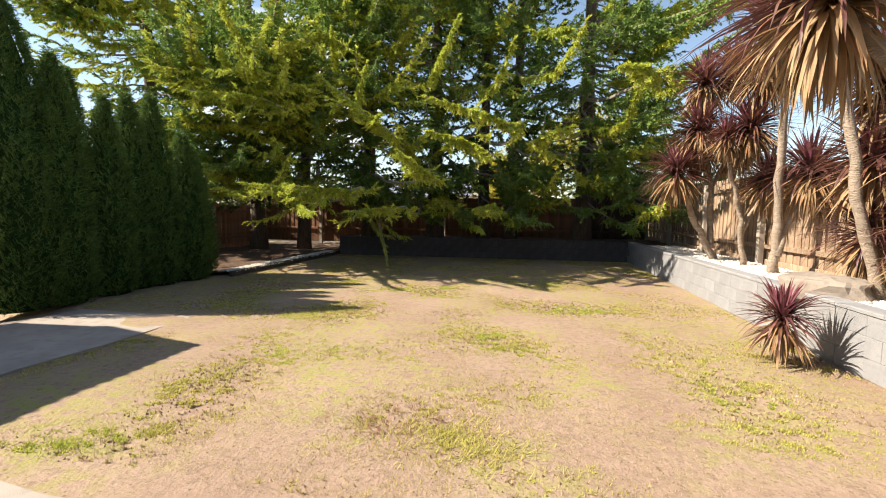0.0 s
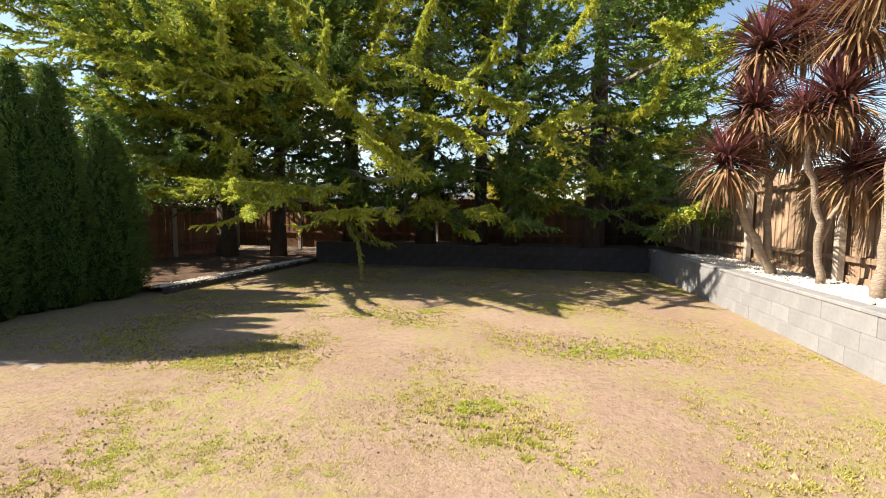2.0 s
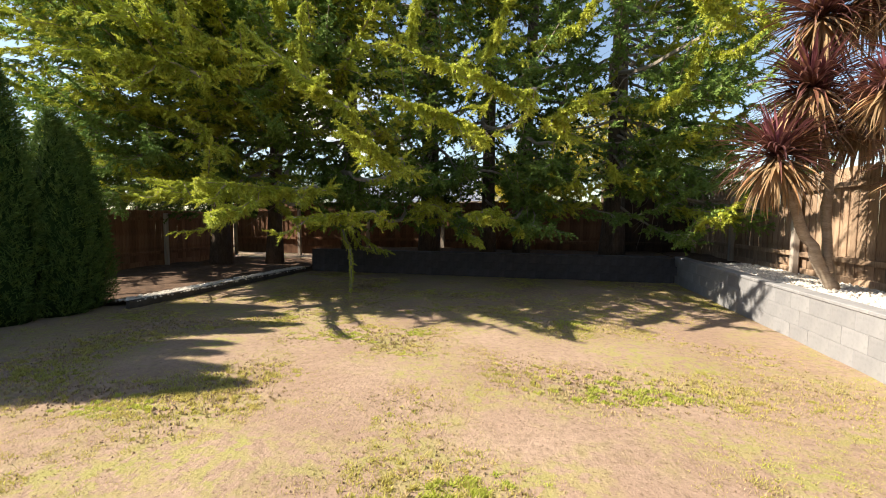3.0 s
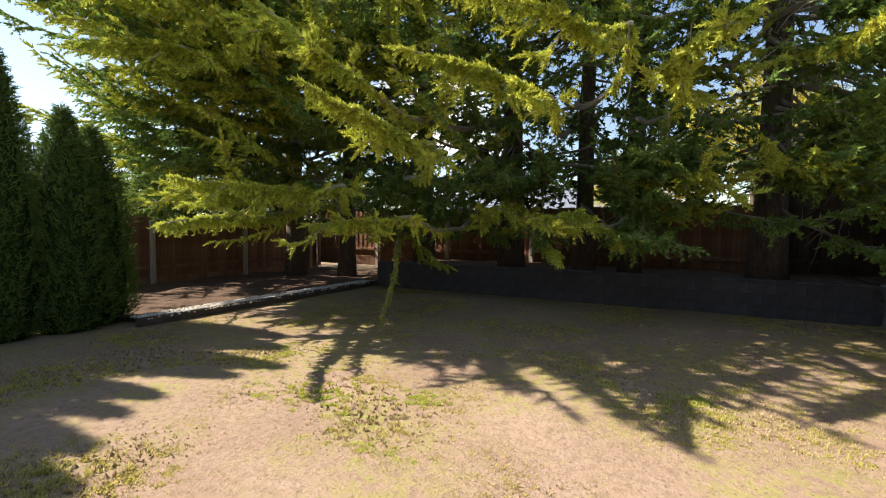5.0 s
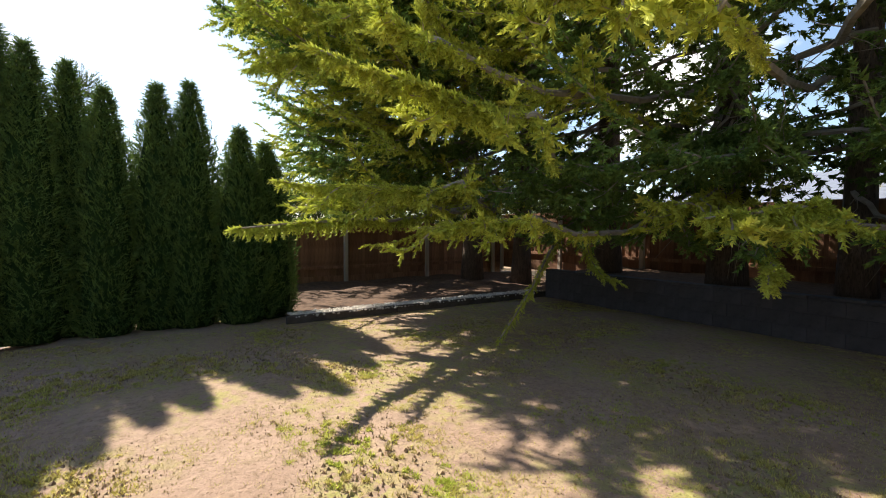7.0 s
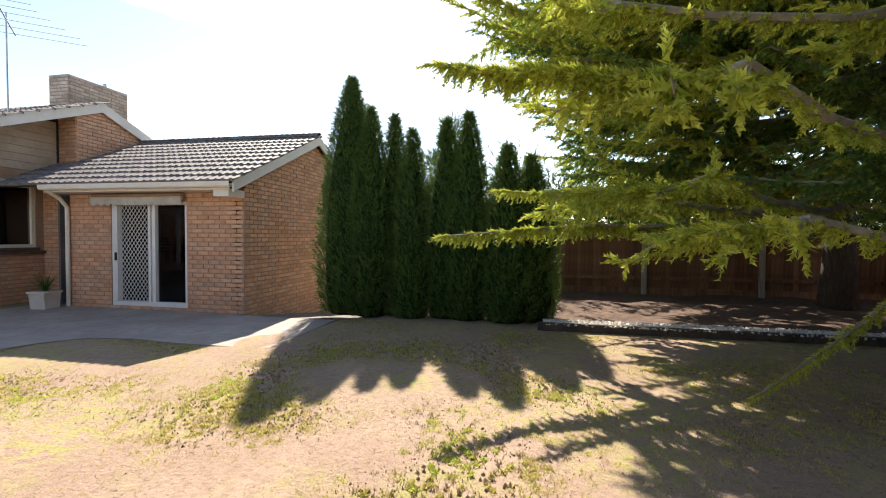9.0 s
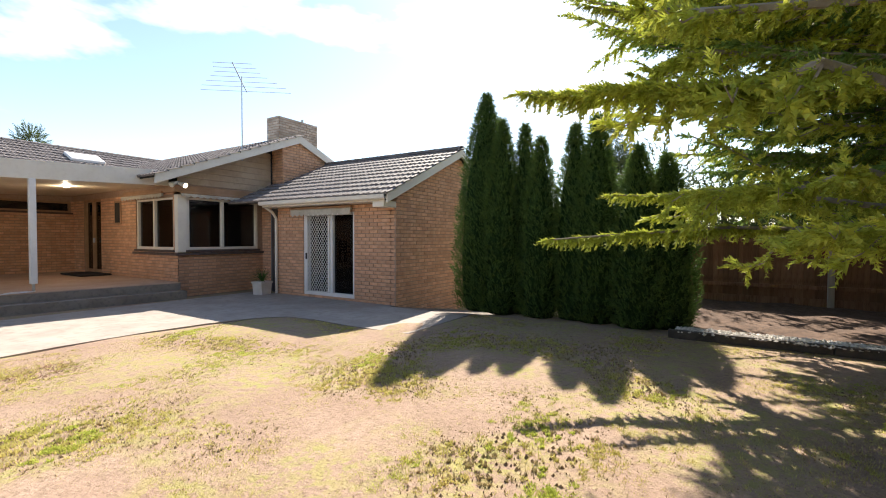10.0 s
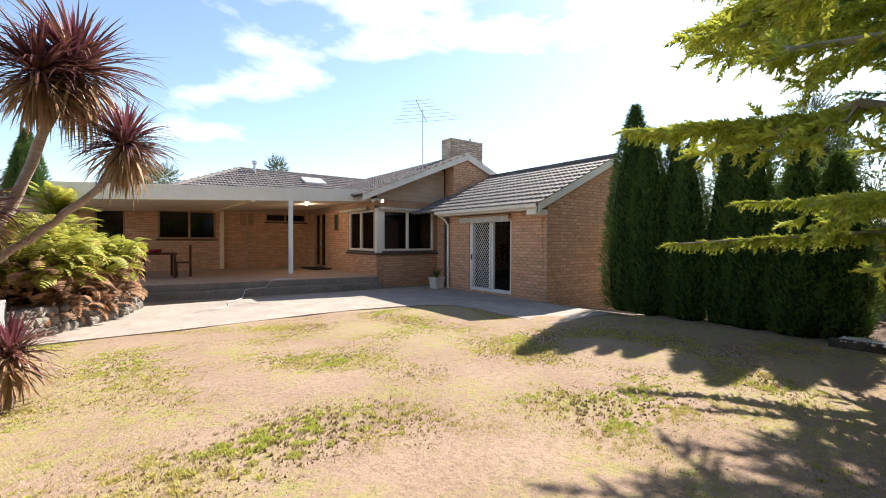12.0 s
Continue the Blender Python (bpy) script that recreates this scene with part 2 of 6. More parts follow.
M_GLASS = bpy.data.materials.new("window_glass")
M_GLASS.use_nodes = True
_n, _l = M_GLASS.node_tree.nodes, M_GLASS.node_tree.links
_n.clear()
_o, _g, _t, _m = _n.new("ShaderNodeOutputMaterial"), _n.new("ShaderNodeBsdfGlossy"), _n.new("ShaderNodeBsdfTransparent"), _n.new("ShaderNodeMixShader")
_g.inputs["Roughness"].default_value = 0.02
_t.inputs["Color"].default_value = (0.62, 0.64, 0.66, 1)
_f = _n.new("ShaderNodeFresnel")
_f.inputs["IOR"].default_value = 1.5
_l.new(_f.outputs["Fac"], _m.inputs["Fac"])
_l.new(_t.outputs["BSDF"], _m.inputs[1])
_l.new(_g.outputs["BSDF"], _m.inputs[2])
_l.new(_m.outputs["Shader"], _o.inputs["Surface"])

M_BULB = bpy.data.materials.new("lit_bulb")
M_BULB.use_nodes = True
_b = M_BULB.node_tree.nodes["Principled BSDF"]
_b.inputs["Emission Color"].default_value, _b.inputs["Emission Strength"].default_value = (1.0, 0.85, 0.55, 1), 6.0


# ---- mesh helpers ----
def thing(name, m, label, category="", group="", kind=""):
    ob = new(name)
    ob.empty_display_size = 0.1
    ob.matrix_basis = m
    return tagged(ob, label, category, group, kind)


def part(name, bm, mat, parent=None, label="", smooth=False):
    if isinstance(bm, bpy.types.Mesh):
        me = bm
    else:
        me = bpy.data.meshes.new(name)
        bm.to_mesh(me)
        bm.free()
    if not me.materials:
        me.materials.append(mat)
    if smooth:
        me.polygons.foreach_set("use_smooth", [True] * len(me.polygons))
    ob = new(name, me)
    if parent:
        ob.parent = parent
    return tagged(ob, label)


def quads(name, verts, faces, mat):
    me = bpy.data.meshes.new(name)
    me.from_pydata(np.asarray(verts).tolist(), [], faces if isinstance(faces, list) else faces.tolist())
    me.materials.append(mat)
    return me


def box(bm, lo, hi, bevel=0.0):
    r = bmesh.ops.create_cube(bm, size=1)["verts"]
    for v in r:
        v.co = Vector([lo[i] + (v.co[i] + 0.5) * (hi[i] - lo[i]) for i in range(3)])
    if bevel:
        es = {e for v in r for e in v.link_edges}
        bmesh.ops.bevel(bm, geom=list(es), offset=bevel, segments=1, affect="EDGES")
    return bm


def boxed(lo, hi, bevel=0.0):
    return box(bmesh.new(), lo, hi, bevel)


def prism(bm, poly, axis, a, b):
    """Extrudes a 2D polygon between a and b along axis (0 x, 1 y, 2 z)."""
    def place(p, t):
        return ((t, p[0], p[1]), (p[0], t, p[1]), (p[0], p[1], t))[axis]
    lo = [bm.verts.new(place(p, a)) for p in poly]
    hi = [bm.verts.new(place(p, b)) for p in poly]
    bm.faces.new(lo), bm.faces.new(hi)
    for i in range(len(poly)):
        j = (i + 1) % len(poly)
        bm.faces.new((lo[i], lo[j], hi[j], hi[i]))
    bmesh.ops.recalc_face_normals(bm, faces=bm.faces)
    return bm


def tube(bm, pts, radii, sides=8, cap=True):
    rings = []
    pts = [Vector(p) for p in pts]
    for i, p in enumerate(pts):
        d = (pts[min(i + 1, len(pts) - 1)] - pts[max(i - 1, 0)]).normalized()
        a = d.orthogonal().normalized() if i == 0 else (a - d * a.dot(d)).normalized()
        c = d.cross(a)
        rings.append([bm.verts.new(p + (a * math.cos(2 * math.pi * k / sides) + c * math.sin(2 * math.pi * k / sides)) * radii[i]) for k in range(sides)])
    for r, q in zip(rings, rings[1:]):
        for k in range(sides):
            bm.faces.new((r[k], r[(k + 1) % sides], q[(k + 1) % sides], q[k]))
    if cap:
        bm.faces.new(rings[0][::-1]), bm.faces.new(rings[-1])
    return bm


def yard(x, y):
    """From the walker's first heading to the plot's axes."""
    c, s = math.cos(radians(11.06)), math.sin(radians(11.06))
    return x * c - y * s, x * s + y * c


RNG = np.random.default_rng(7)

# ---- ground ----
def ground_z(x, y):
    """The path beside the gable wall falls away to the west."""
    f = np.clip((-6.6 - x) / 3.0, 0, 1) * np.clip((y - 2.6) / 0.9, 0, 1) * np.clip((6.0 - y) / 1.0, 0, 1)
    return -0.5 * f


def build_ground():
    ax = np.unique(np.concatenate([[-400, -150, -60, -30], np.arange(-14, 10.01, 0.25), [14, 30, 60, 150, 400]]))
    ay = np.unique(np.concatenate([[-400, -150, -60, -30], np.arange(-12, 20.01, 0.25), [30, 60, 150, 400]]))
    gx, gy = np.meshgrid(ax, ay)
    gz = ground_z(gx, gy)
    near = (gx > -6.5) & (gx < 4) & (gy > 1) & (gy < 15)
    for i, j in zip(*np.nonzero(near)):
        gz[i, j] += 0.03 * noise.noise(Vector((gx[i, j] * 0.9, gy[i, j] * 0.9, 0)))
    v = np.stack([gx, gy, gz], -1).reshape(-1, 3)
    w = len(ax)
    idx = (np.arange(len(ay) - 1)[:, None] * w + np.arange(w - 1)[None]).reshape(-1)
    f = np.stack([idx, idx + 1, idx + 1 + w, idx + w], -1)
    ob = part("ground", quads("ground", v, f, M_GROUND), M_GROUND, None, smooth=True)
    tagged(ob, "dry patchy lawn over bare sandy soil", "lawn", kind="structure")


build_ground()

# ---- patio, verandah floor, steps ----
def build_patio():
    pts = [(6.0, 2.0), (2.7, 2.0), (1.1, 1.98), (-0.1, 1.9), (-1.4, 1.74), (-2.5, 1.74), (-3.4, 1.85), (-4.2, 2.1), (-4.6, 2.45), (-4.7, 3.1), (-4.63, 3.9), (-4.62, 4.6), (-4.66, 5.3)]
    bm = bmesh.new()
    prism(bm, pts + [(-6.62, 5.3), (-6.62, 3.37), (-6.78, 3.37), (-6.78, -1.5), (-4.9, -1.5), (6.0, -1.5)], 2, -0.1, 0.018)
    ob = part("patio", bm, M_CONC)
    tagged(ob, "pale worn concrete patio along the house", "patio", kind="structure")
    bm = bmesh.new()
    v = [bm.verts.new(p) for p in ((-6.62, 3.37, 0.018), (-6.62, 5.3, 0.018), (-9.8, 5.3, -0.49), (-9.8, 3.37, -0.49))]
    bm.faces.new(v)
    bmesh.ops.solidify(bm, geom=bm.faces[:], thickness=0.08)
    ob = part("side_path", bm, M_CONC)
    tagged(ob, "concrete side path falling along the gable wall", "path", kind="structure")
    ob = thing("verandah_floor", pose(0, 0, 0), "raised brownish concrete verandah floor with two steps", "verandah", kind="structure")
    edge = lambda x: -2.05 - 0.11 * (x + 4.96)
    bm = prism(bmesh.new(), [(-4.96, edge(-4.96)), (5.0, edge(5.0)), (5.0, -8.74), (-4.96, -8.74)], 2, 0, 0.39)
    part("floor_slab", bm, M_DECK, ob)
    bm = prism(bmesh.new(), [(-4.955, edge(-4.96) + 0.012), (5.0, edge(5.0) + 0.012), (5.0, edge(5) + 0.001), (-4.955, edge(-4.96) + 0.001)], 2, 0.2, 0.372)
    part("step_riser", bm, M_STEP, ob, "dark grey riser")
    bm = prism(bmesh.new(), [(-4.955, edge(-4.96) + 0.32), (5.0, edge(5.0) + 0.32), (5.0, edge(5) + 0.013), (-4.955, edge(-4.96) + 0.013)], 2, 0.0, 0.195)
    part("lower_step", bm, M_STEP, ob, "grey concrete lower step")


build_patio()

# ---- retaining walls and garden beds ----
RWX, RWY, BED = 3.15, 14.5, 0.58
def block_wall(name, x0, y0, along, length, label, paint):
    ob = thing(name, pose(x0, y0, 0, 0, 0, along), label, "retaining wall", kind="structure")
    part("core", boxed((0, 0.012, -0.1), (length, 0.19, 0.6)), paint, ob)
    shared = bpy.data.meshes.new("block")
    bm = boxed((0.001, 0, 0.001), (0.399, 0.2, 0.199), 0.003)
    bm.to_mesh(shared), bm.free()
    shared.materials.append(paint)
    for row in range(3):
        x = -0.2 * (row % 2)
        while x < length - 0.2:
            b = new("block", shared)
            b.parent = ob
            b.location = (max(x, 0.0) + random.uniform(-0.001, 0.001), random.uniform(-0.003, 0.003), row * 0.2)
            x += 0.4
    shared_cap = bpy.data.meshes.new("capping")
    bm = boxed((0.003, -0.012, 0.0), (0.597, 0.21, 0.045), 0.008)
    bm.to_mesh(shared_cap), bm.free()
    shared_cap.materials.append(paint)
    x = 0.0
    while x < length - 0.3:
        b = new("capping", shared_cap)
        b.parent, b.location = ob, (x, 0, 0.601)
        x += 0.6
    return ob


block_wall("retaining_wall_east", RWX, RWY + 0.2, -90, 13.4, "low grey painted block retaining wall beside the lawn", M_BLOCK)
# north wall takes the darkened copy, tree shade painted into its blocks
block_wall("retaining_wall_north", -6.6, RWY, 0, 9.7, "low block retaining wall under the conifers, shade put into its dark colour", M_BLOCKSHADE)


def bed(name, lo, hi, z, mat, label, lump=0.04):
    nx, ny = int((hi[0] - lo[0]) / 0.2) + 2, int((hi[1] - lo[1]) / 0.2) + 2
    gx, gy = np.meshgrid(np.linspace(lo[0], hi[0], nx), np.linspace(lo[1], hi[1], ny))
    gz = np.array([[z + lump * noise.noise(Vector((a * 1.7, b * 1.7, 3))) for a, b in zip(r, q)] for r, q in zip(gx, gy)])
    v = np.stack([gx, gy, gz], -1).reshape(-1, 3)
    idx = (np.arange(ny - 1)[:, None] * nx + np.arange(nx - 1)[None]).reshape(-1)
    f = np.stack([idx, idx + 1, idx + 1 + nx, idx + nx], -1)
    ob = part(name, quads(name, v, f, mat), mat, None, smooth=True)
    return tagged(ob, label, "garden bed", kind="structure")


bed("bed_east", (RWX + 0.19, -2.0), (4.6, 17.5), BED, M_MULCH, "raised soil bed behind the block wall")
bed("bed_north", (-6.7, RWY + 0.19), (RWX + 0.2, 17.5), BED - 0.02, M_MULCH, "shaded mulch bed below the conifers")
bed("bed_west", (-11.6, 8.9), (-6.7, 17.5), 0.07, M_MULCH, "bark mulch bed beside the lawn", 0.07)


def kerb():
    ob = thing("garden_kerb", pose(-6.75, 8.8, 0), "low timber edging between lawn and mulch", "garden edging", kind="structure")
    for i in range(3):
        part("sleeper", boxed((0, i * 1.95, -0.05), (0.09, i * 1.95 + 1.94, 0.13), 0.01), M_SLEEPER, ob)


kerb()


def pebbles(name, x0, x1, y0, y1, z, count, size, label):
    base = np.array([(1, 0, 0), (-1, 0, 0), (0, 1, 0), (0, -1, 0), (0, 0, 0.7), (0, 0, -0.7)], float)
    tri = np.array([(0, 2, 4), (2, 1, 4), (1, 3, 4), (3, 0, 4), (2, 0, 5), (1, 2, 5), (3, 1, 5), (0, 3, 5)])
    p = np.stack([RNG.uniform(x0, x1, count), RNG.uniform(y0, y1, count), np.full(count, z) + RNG.uniform(0, size * 0.5, count)], -1)
    s = RNG.uniform(0.4, 1.0, (count, 1, 3)) * size
    a = RNG.uniform(0, 6.28, count)
    c, sn = np.cos(a)[:, None], np.sin(a)[:, None]
    v = base[None] * s
    v = np.stack([v[..., 0] * c - v[..., 1] * sn, v[..., 0] * sn + v[..., 1] * c, v[..., 2]], -1) + p[:, None]
    f = (tri[None] + (np.arange(count) * 6)[:, None, None]).reshape(-1, 3)
    ob = part(name, quads(name, v.reshape(-1, 3), f, M_PEBBLE), M_PEBBLE)
    tagged(ob, label, "pebbles", kind="stuff")


pebbles("pebbles", RWX + 0.22, 4.3, 3.0, 13.5, BED + 0.01, 6500, 0.05, "pale pebble mulch on the raised bed")
pebbles("pebbles", -7.1, -6.66, 8.9, 14.5, 0.1, 2200, 0.04, "pale pebble strip beside the garden edging")

# ---- paling fences ----
def fence(name, x0, y0, along, length, z, height, label, paint=None):
    paint = paint or M_PALING
    ob = thing(name, pose(x0, y0, z, 0, 0, along), label, "fence", kind="structure")
    kinds = []
    for k in range(4):
        me = bpy.data.meshes.new("paling")
        bm = boxed((-0.008, 0.0, -0.15), (0.106, 0.014, height + (0.0, 0.012, -0.014, 0.006)[k]), 0.003)
        bm.to_mesh(me), bm.free()
        me.materials.append(paint)
        kinds.append(me)
    n = int(length / 0.1)
    for i in range(min(n, 300)):
        b = new("paling", random.choice(kinds))
        b.parent = ob
        b.location = (i * 0.1, random.uniform(-0.001, 0.001) + (0.017 if i % 2 else 0.0), 0)
        b.rotation_euler = (0, random.uniform(-0.006, 0.006), 0)
    for zz in (0.32, height - 0.3):
        x = 0.0
        while x < length - 0.1:
            part("rail", boxed((x + 0.01, -0.06, zz), (min(x + 2.68, length), -0.004, zz + 0.085), 0.005), paint, ob)
            x += 2.7
    part("plinth", boxed((0, -0.035, -0.2), (length, -0.008, 0.12), 0.004), paint, ob)
    x = 0.1
    while x < length:
        part("fence_post", boxed((x, -0.16, -0.3), (x + 0.11, -0.062, height - 0.08), 0.008), M_PALE_POST, ob)
        x += 2.7
    return ob


fence("fence_east", 4.45, 17.5, -90, 19.5, BED, 1.75, "weathered timber paling fence above the raised bed")
fence("fence_north", -11.6, 17.45, 0, 13.5, 0.45, 1.65, "red-brown timber paling fence in the shade of conifers", M_REDPALING)
fence("fence_corner", 1.92, 17.45, 0, 2.5, 0.45, 2.2, "taller dark timber paling fence in the garden corner", M_DARKPALING)
fence("fence_west", -11.6, 6.0, 90, 11.4, 0.1, 1.65, "red-brown timber paling fence behind the mulch bed", M_REDPALING)

# ---- house ----
WX, WY = -6.81, 3.37     # wing corner
BX, BY = -4.98, -2.17    # corner of the window bay
VY = -8.75               # wall at the back of the verandah
house = thing("house", pose(0, 0, 0), "single-storey tan brick house with dark tiled roofs and cream trim", "house")


def brick_run(wall, along_axis, fixed, sign, a0, a1, z0, z1, top=None, holes=(), pieces=0, run=M_BRICKJ):
    """Courses of bricks proud of a wall face. along_axis 0: wall runs along x at y=fixed; 1: runs along y at x=fixed. top(a): height of the face there."""
    L, H, J, P = 0.238, 0.074, 0.012, 0.005
    deep = 0.055
    spots = []
    row = 0
    z = z0
    while z < z1:
        a = a0 - (0.124 if row % 2 else 0.0)
        while a < a1:
            lo, hi = max(a, a0), min(a + L, a1)
            zc = z + H
            ok = hi - lo > 0.03
            if top and ok:
                ok = min(top(lo), top(hi)) >= z + H * 0.7
            if ok:
                segs = [(lo, hi)]
                for h0, h1, hz0, hz1 in holes:
                    if zc > hz0 + 0.01 and z < hz1 - 0.01:
                        segs = [s for (p, q) in segs for s in ((p, min(q, h0)), (max(p, h1), q)) if s[1] - s[0] > 0.03]
                spots += [(p, q, z) for p, q in segs]
            a += L + P
        z += H + J
        row += 1
    full = [s for s in spots if abs(s[1] - s[0] - L) < 1e-6]
    single = set(full[:pieces]) if pieces else set()
    out, inn = fixed + sign * 0.012, fixed - sign * (deep - 0.012)

    def corners(p, q, zz, jog):
        o = out + sign * jog
        e = 0.004
        pts = []
        for (aa, bb) in ((p, zz), (q, zz), (q, zz + H), (p, zz + H)):
            pts.append((aa, inn, bb) if along_axis == 0 else (inn, aa, bb))
        for (aa, bb) in ((p + e, zz + e), (q - e, zz + e), (q - e, zz + H - e), (p + e, zz + H - e)):
            pts.append((aa, o, bb) if along_axis == 0 else (o, aa, bb))
        return pts

    faces = [(4, 5, 6, 7), (0, 1, 5, 4), (1, 2, 6, 5), (2, 3, 7, 6), (3, 0, 4, 7)]
    if (along_axis == 0) == (sign > 0):
        faces = [f[::-1] for f in faces]
    vs, fs = [], []
    for p, q, zz in spots:
        if (p, q, zz) in single:
            continue
        k = len(vs)
        vs += corners(p, q, zz, random.uniform(-0.003, 0.003))
        fs += [tuple(i + k for i in f) for f in faces]
    if vs:
        ob = part("brickwork", quads("brickwork", vs, fs, run), run, wall)
        tagged(ob, kind="stuff")
    if single:
        c = corners(0, L, 0, 0)
        base = fixed
        c = [(x, y - base, zz) if along_axis == 0 else (x - base, y, zz) for x, y, zz in c]
        me = quads("brick", c, faces, M_BRICK)
        for p, q, zz in single:
            b = new("brick", me)
            b.parent = wall
            j = random.uniform(-0.003, 0.003)
            b.location = (p, base + j, zz) if along_axis == 0 else (base + j, p, zz)


def wall_boxes(name, along_axis, fixed, sign, a0, a1, z0, z1, holes=(), thick=0.2, gable=None, label=""):
    """A wall with thickness and openings through it, its face at fixed towards sign."""
    bm = bmesh.new()
    f0, f1 = sorted((fixed, fixed - sign * thick))
    ca = sorted({a0, a1, *(h[0] for h in holes), *(h[1] for h in holes)})
    cz = sorted({z0, z1, *(h[2] for h in holes), *(h[3] for h in holes)})

    def solid(i, k):
        if not (0 <= i < len(ca) - 1 and 0 <= k < len(cz) - 1):
            return False
        a, z = (ca[i] + ca[i + 1]) / 2, (cz[k] + cz[k + 1]) / 2
        return not any(h[0] < a < h[1] and h[2] < z < h[3] for h in holes)
    made = {}

    def vert(i, k, f):
        if (i, k, f) not in made:
            made[i, k, f] = bm.verts.new((ca[i], f, cz[k]) if along_axis == 0 else (f, ca[i], cz[k]))
        return made[i, k, f]
    for i in range(len(ca) - 1):
        for k in range(len(cz) - 1):
            if not solid(i, k):
                continue
            ring = ((i, k), (i + 1, k), (i + 1, k + 1), (i, k + 1))
            for f in (f0, f1):
                bm.faces.new([vert(p, q, f) for p, q in ring])
            for (p, q), (r, s), (di, dk) in ((ring[0], ring[1], (0, -1)), (ring[1], ring[2], (1, 0)), (ring[2], ring[3], (0, 1)), (ring[3], ring[0], (-1, 0))):
                if not solid(i + di, k + dk):
                    bm.faces.new([vert(p, q, f0), vert(r, s, f0), vert(r, s, f1), vert(p, q, f1)])
    bmesh.ops.recalc_face_normals(bm, faces=bm.faces)
    if gable:
        prism(bm, gable, 1 if along_axis == 0 else 0, f0, f1)
    return part(name, bm, M_MORTAR, house, label)


RIDGE_B, RIDGE_Z, EAVE_Z = 2.75, 3.97, 2.50
SLOPE = (RIDGE_Z - EAVE_Z) / (RIDGE_B + 0.44)


def gable_top(x):
    d = abs(x - (WX - RIDGE_B))
    return RIDGE_Z - 0.16 - SLOPE * d


# wing: door wall and gable wall
DOOR = (0.36, 2.13, 0.07, 2.16)
w = wall_boxes("wing_wall", 1, WX, 1, -0.66, WY - 0.001, -0.1, 2.36, [DOOR], label="tan brick wall with sliding door")
brick_run(w, 1, WX, 1, -0.66, WY, 0.0, 2.33, holes=[DOOR], pieces=150)
IX = -7.41
w = wall_boxes("recess_wall", 1, IX, 1, BY, -0.66, -0.1, 2.5, label="tan brick wall of the recess")
brick_run(w, 1, IX, 1, BY, -0.66, 0.0, 2.45)
part("return_wall", boxed((IX, -0.655, -0.1), (WX - 0.2, -0.46, 2.36)), M_BRICKJ, house)
gx0 = WX - 2 * RIDGE_B
w = wall_boxes("gable_wall", 0, WY, 1, gx0, WX, -1.2, 2.36, gable=[(gx0, 2.36), (WX, 2.36), (WX - RIDGE_B, RIDGE_Z - 0.2)], label="tan brick gable wall")
brick_run(w, 0, WY, 1, gx0, WX, -0.946, 3.9, top=gable_top, pieces=0)
part("corner_mortar", boxed((WX - 0.06, WY - 0.06, -1.0), (WX + 0.009, WY + 0.009, 2.34)), M_MORTAR, house)
part("wing_back_wall", boxed((gx0 - 0.2, BY - 2, -1.2), (gx0, WY, 2.4)), M_BRICKJ, house)

# bay: window wall, verandah side wall, wall at the back of the verandah
SILL, HEAD = 1.14, 2.60
WIN_E = (-7.25, -5.2, 1.2, 2.56)
w = wall_boxes("bay_wall", 0, BY, 1, -7.6, BX, -0.1, 2.9, [WIN_E], label="tan brick wall under the corner window")
brick_run(w, 0, BY, 1, IX, BX, 0.0, SILL - 0.03, pieces=200)
WIN_V = (-4.4, -2.4, 1.2, 2.56)
DOOR_V = (-7.95, -6.65, 0.42, 2.72)
w = wall_boxes("bay_side_wall", 1, BX, 1, VY, BY, -0.1, 2.9, [WIN_V, DOOR_V], label="tan brick wall under the verandah roof")
brick_run(w, 1, BX, 1, VY, BY - 0.0, 0.39, 2.66, holes=[WIN_V, DOOR_V, (-2.35, BY, SILL - 0.02, 2.8)], pieces=0)
brick_run(w, 1, BX, 1, -2.17, BY, 0.0, 0.39)
BACKWIN = [(-1.28, 0.67, 1.58, 2.68), (-4.9, -3.16, 2.33, 2.68), (1.65, 2.5, 0.42, 2.62)]
w = wall_boxes("verandah_wall", 0, VY, 1, BX, 8.0, -0.1, 2.9, BACKWIN, label="tan brick wall at the back of the verandah")
brick_run(w, 0, VY, 1, BX, 6.0, 0.39, 2.66, holes=BACKWIN)

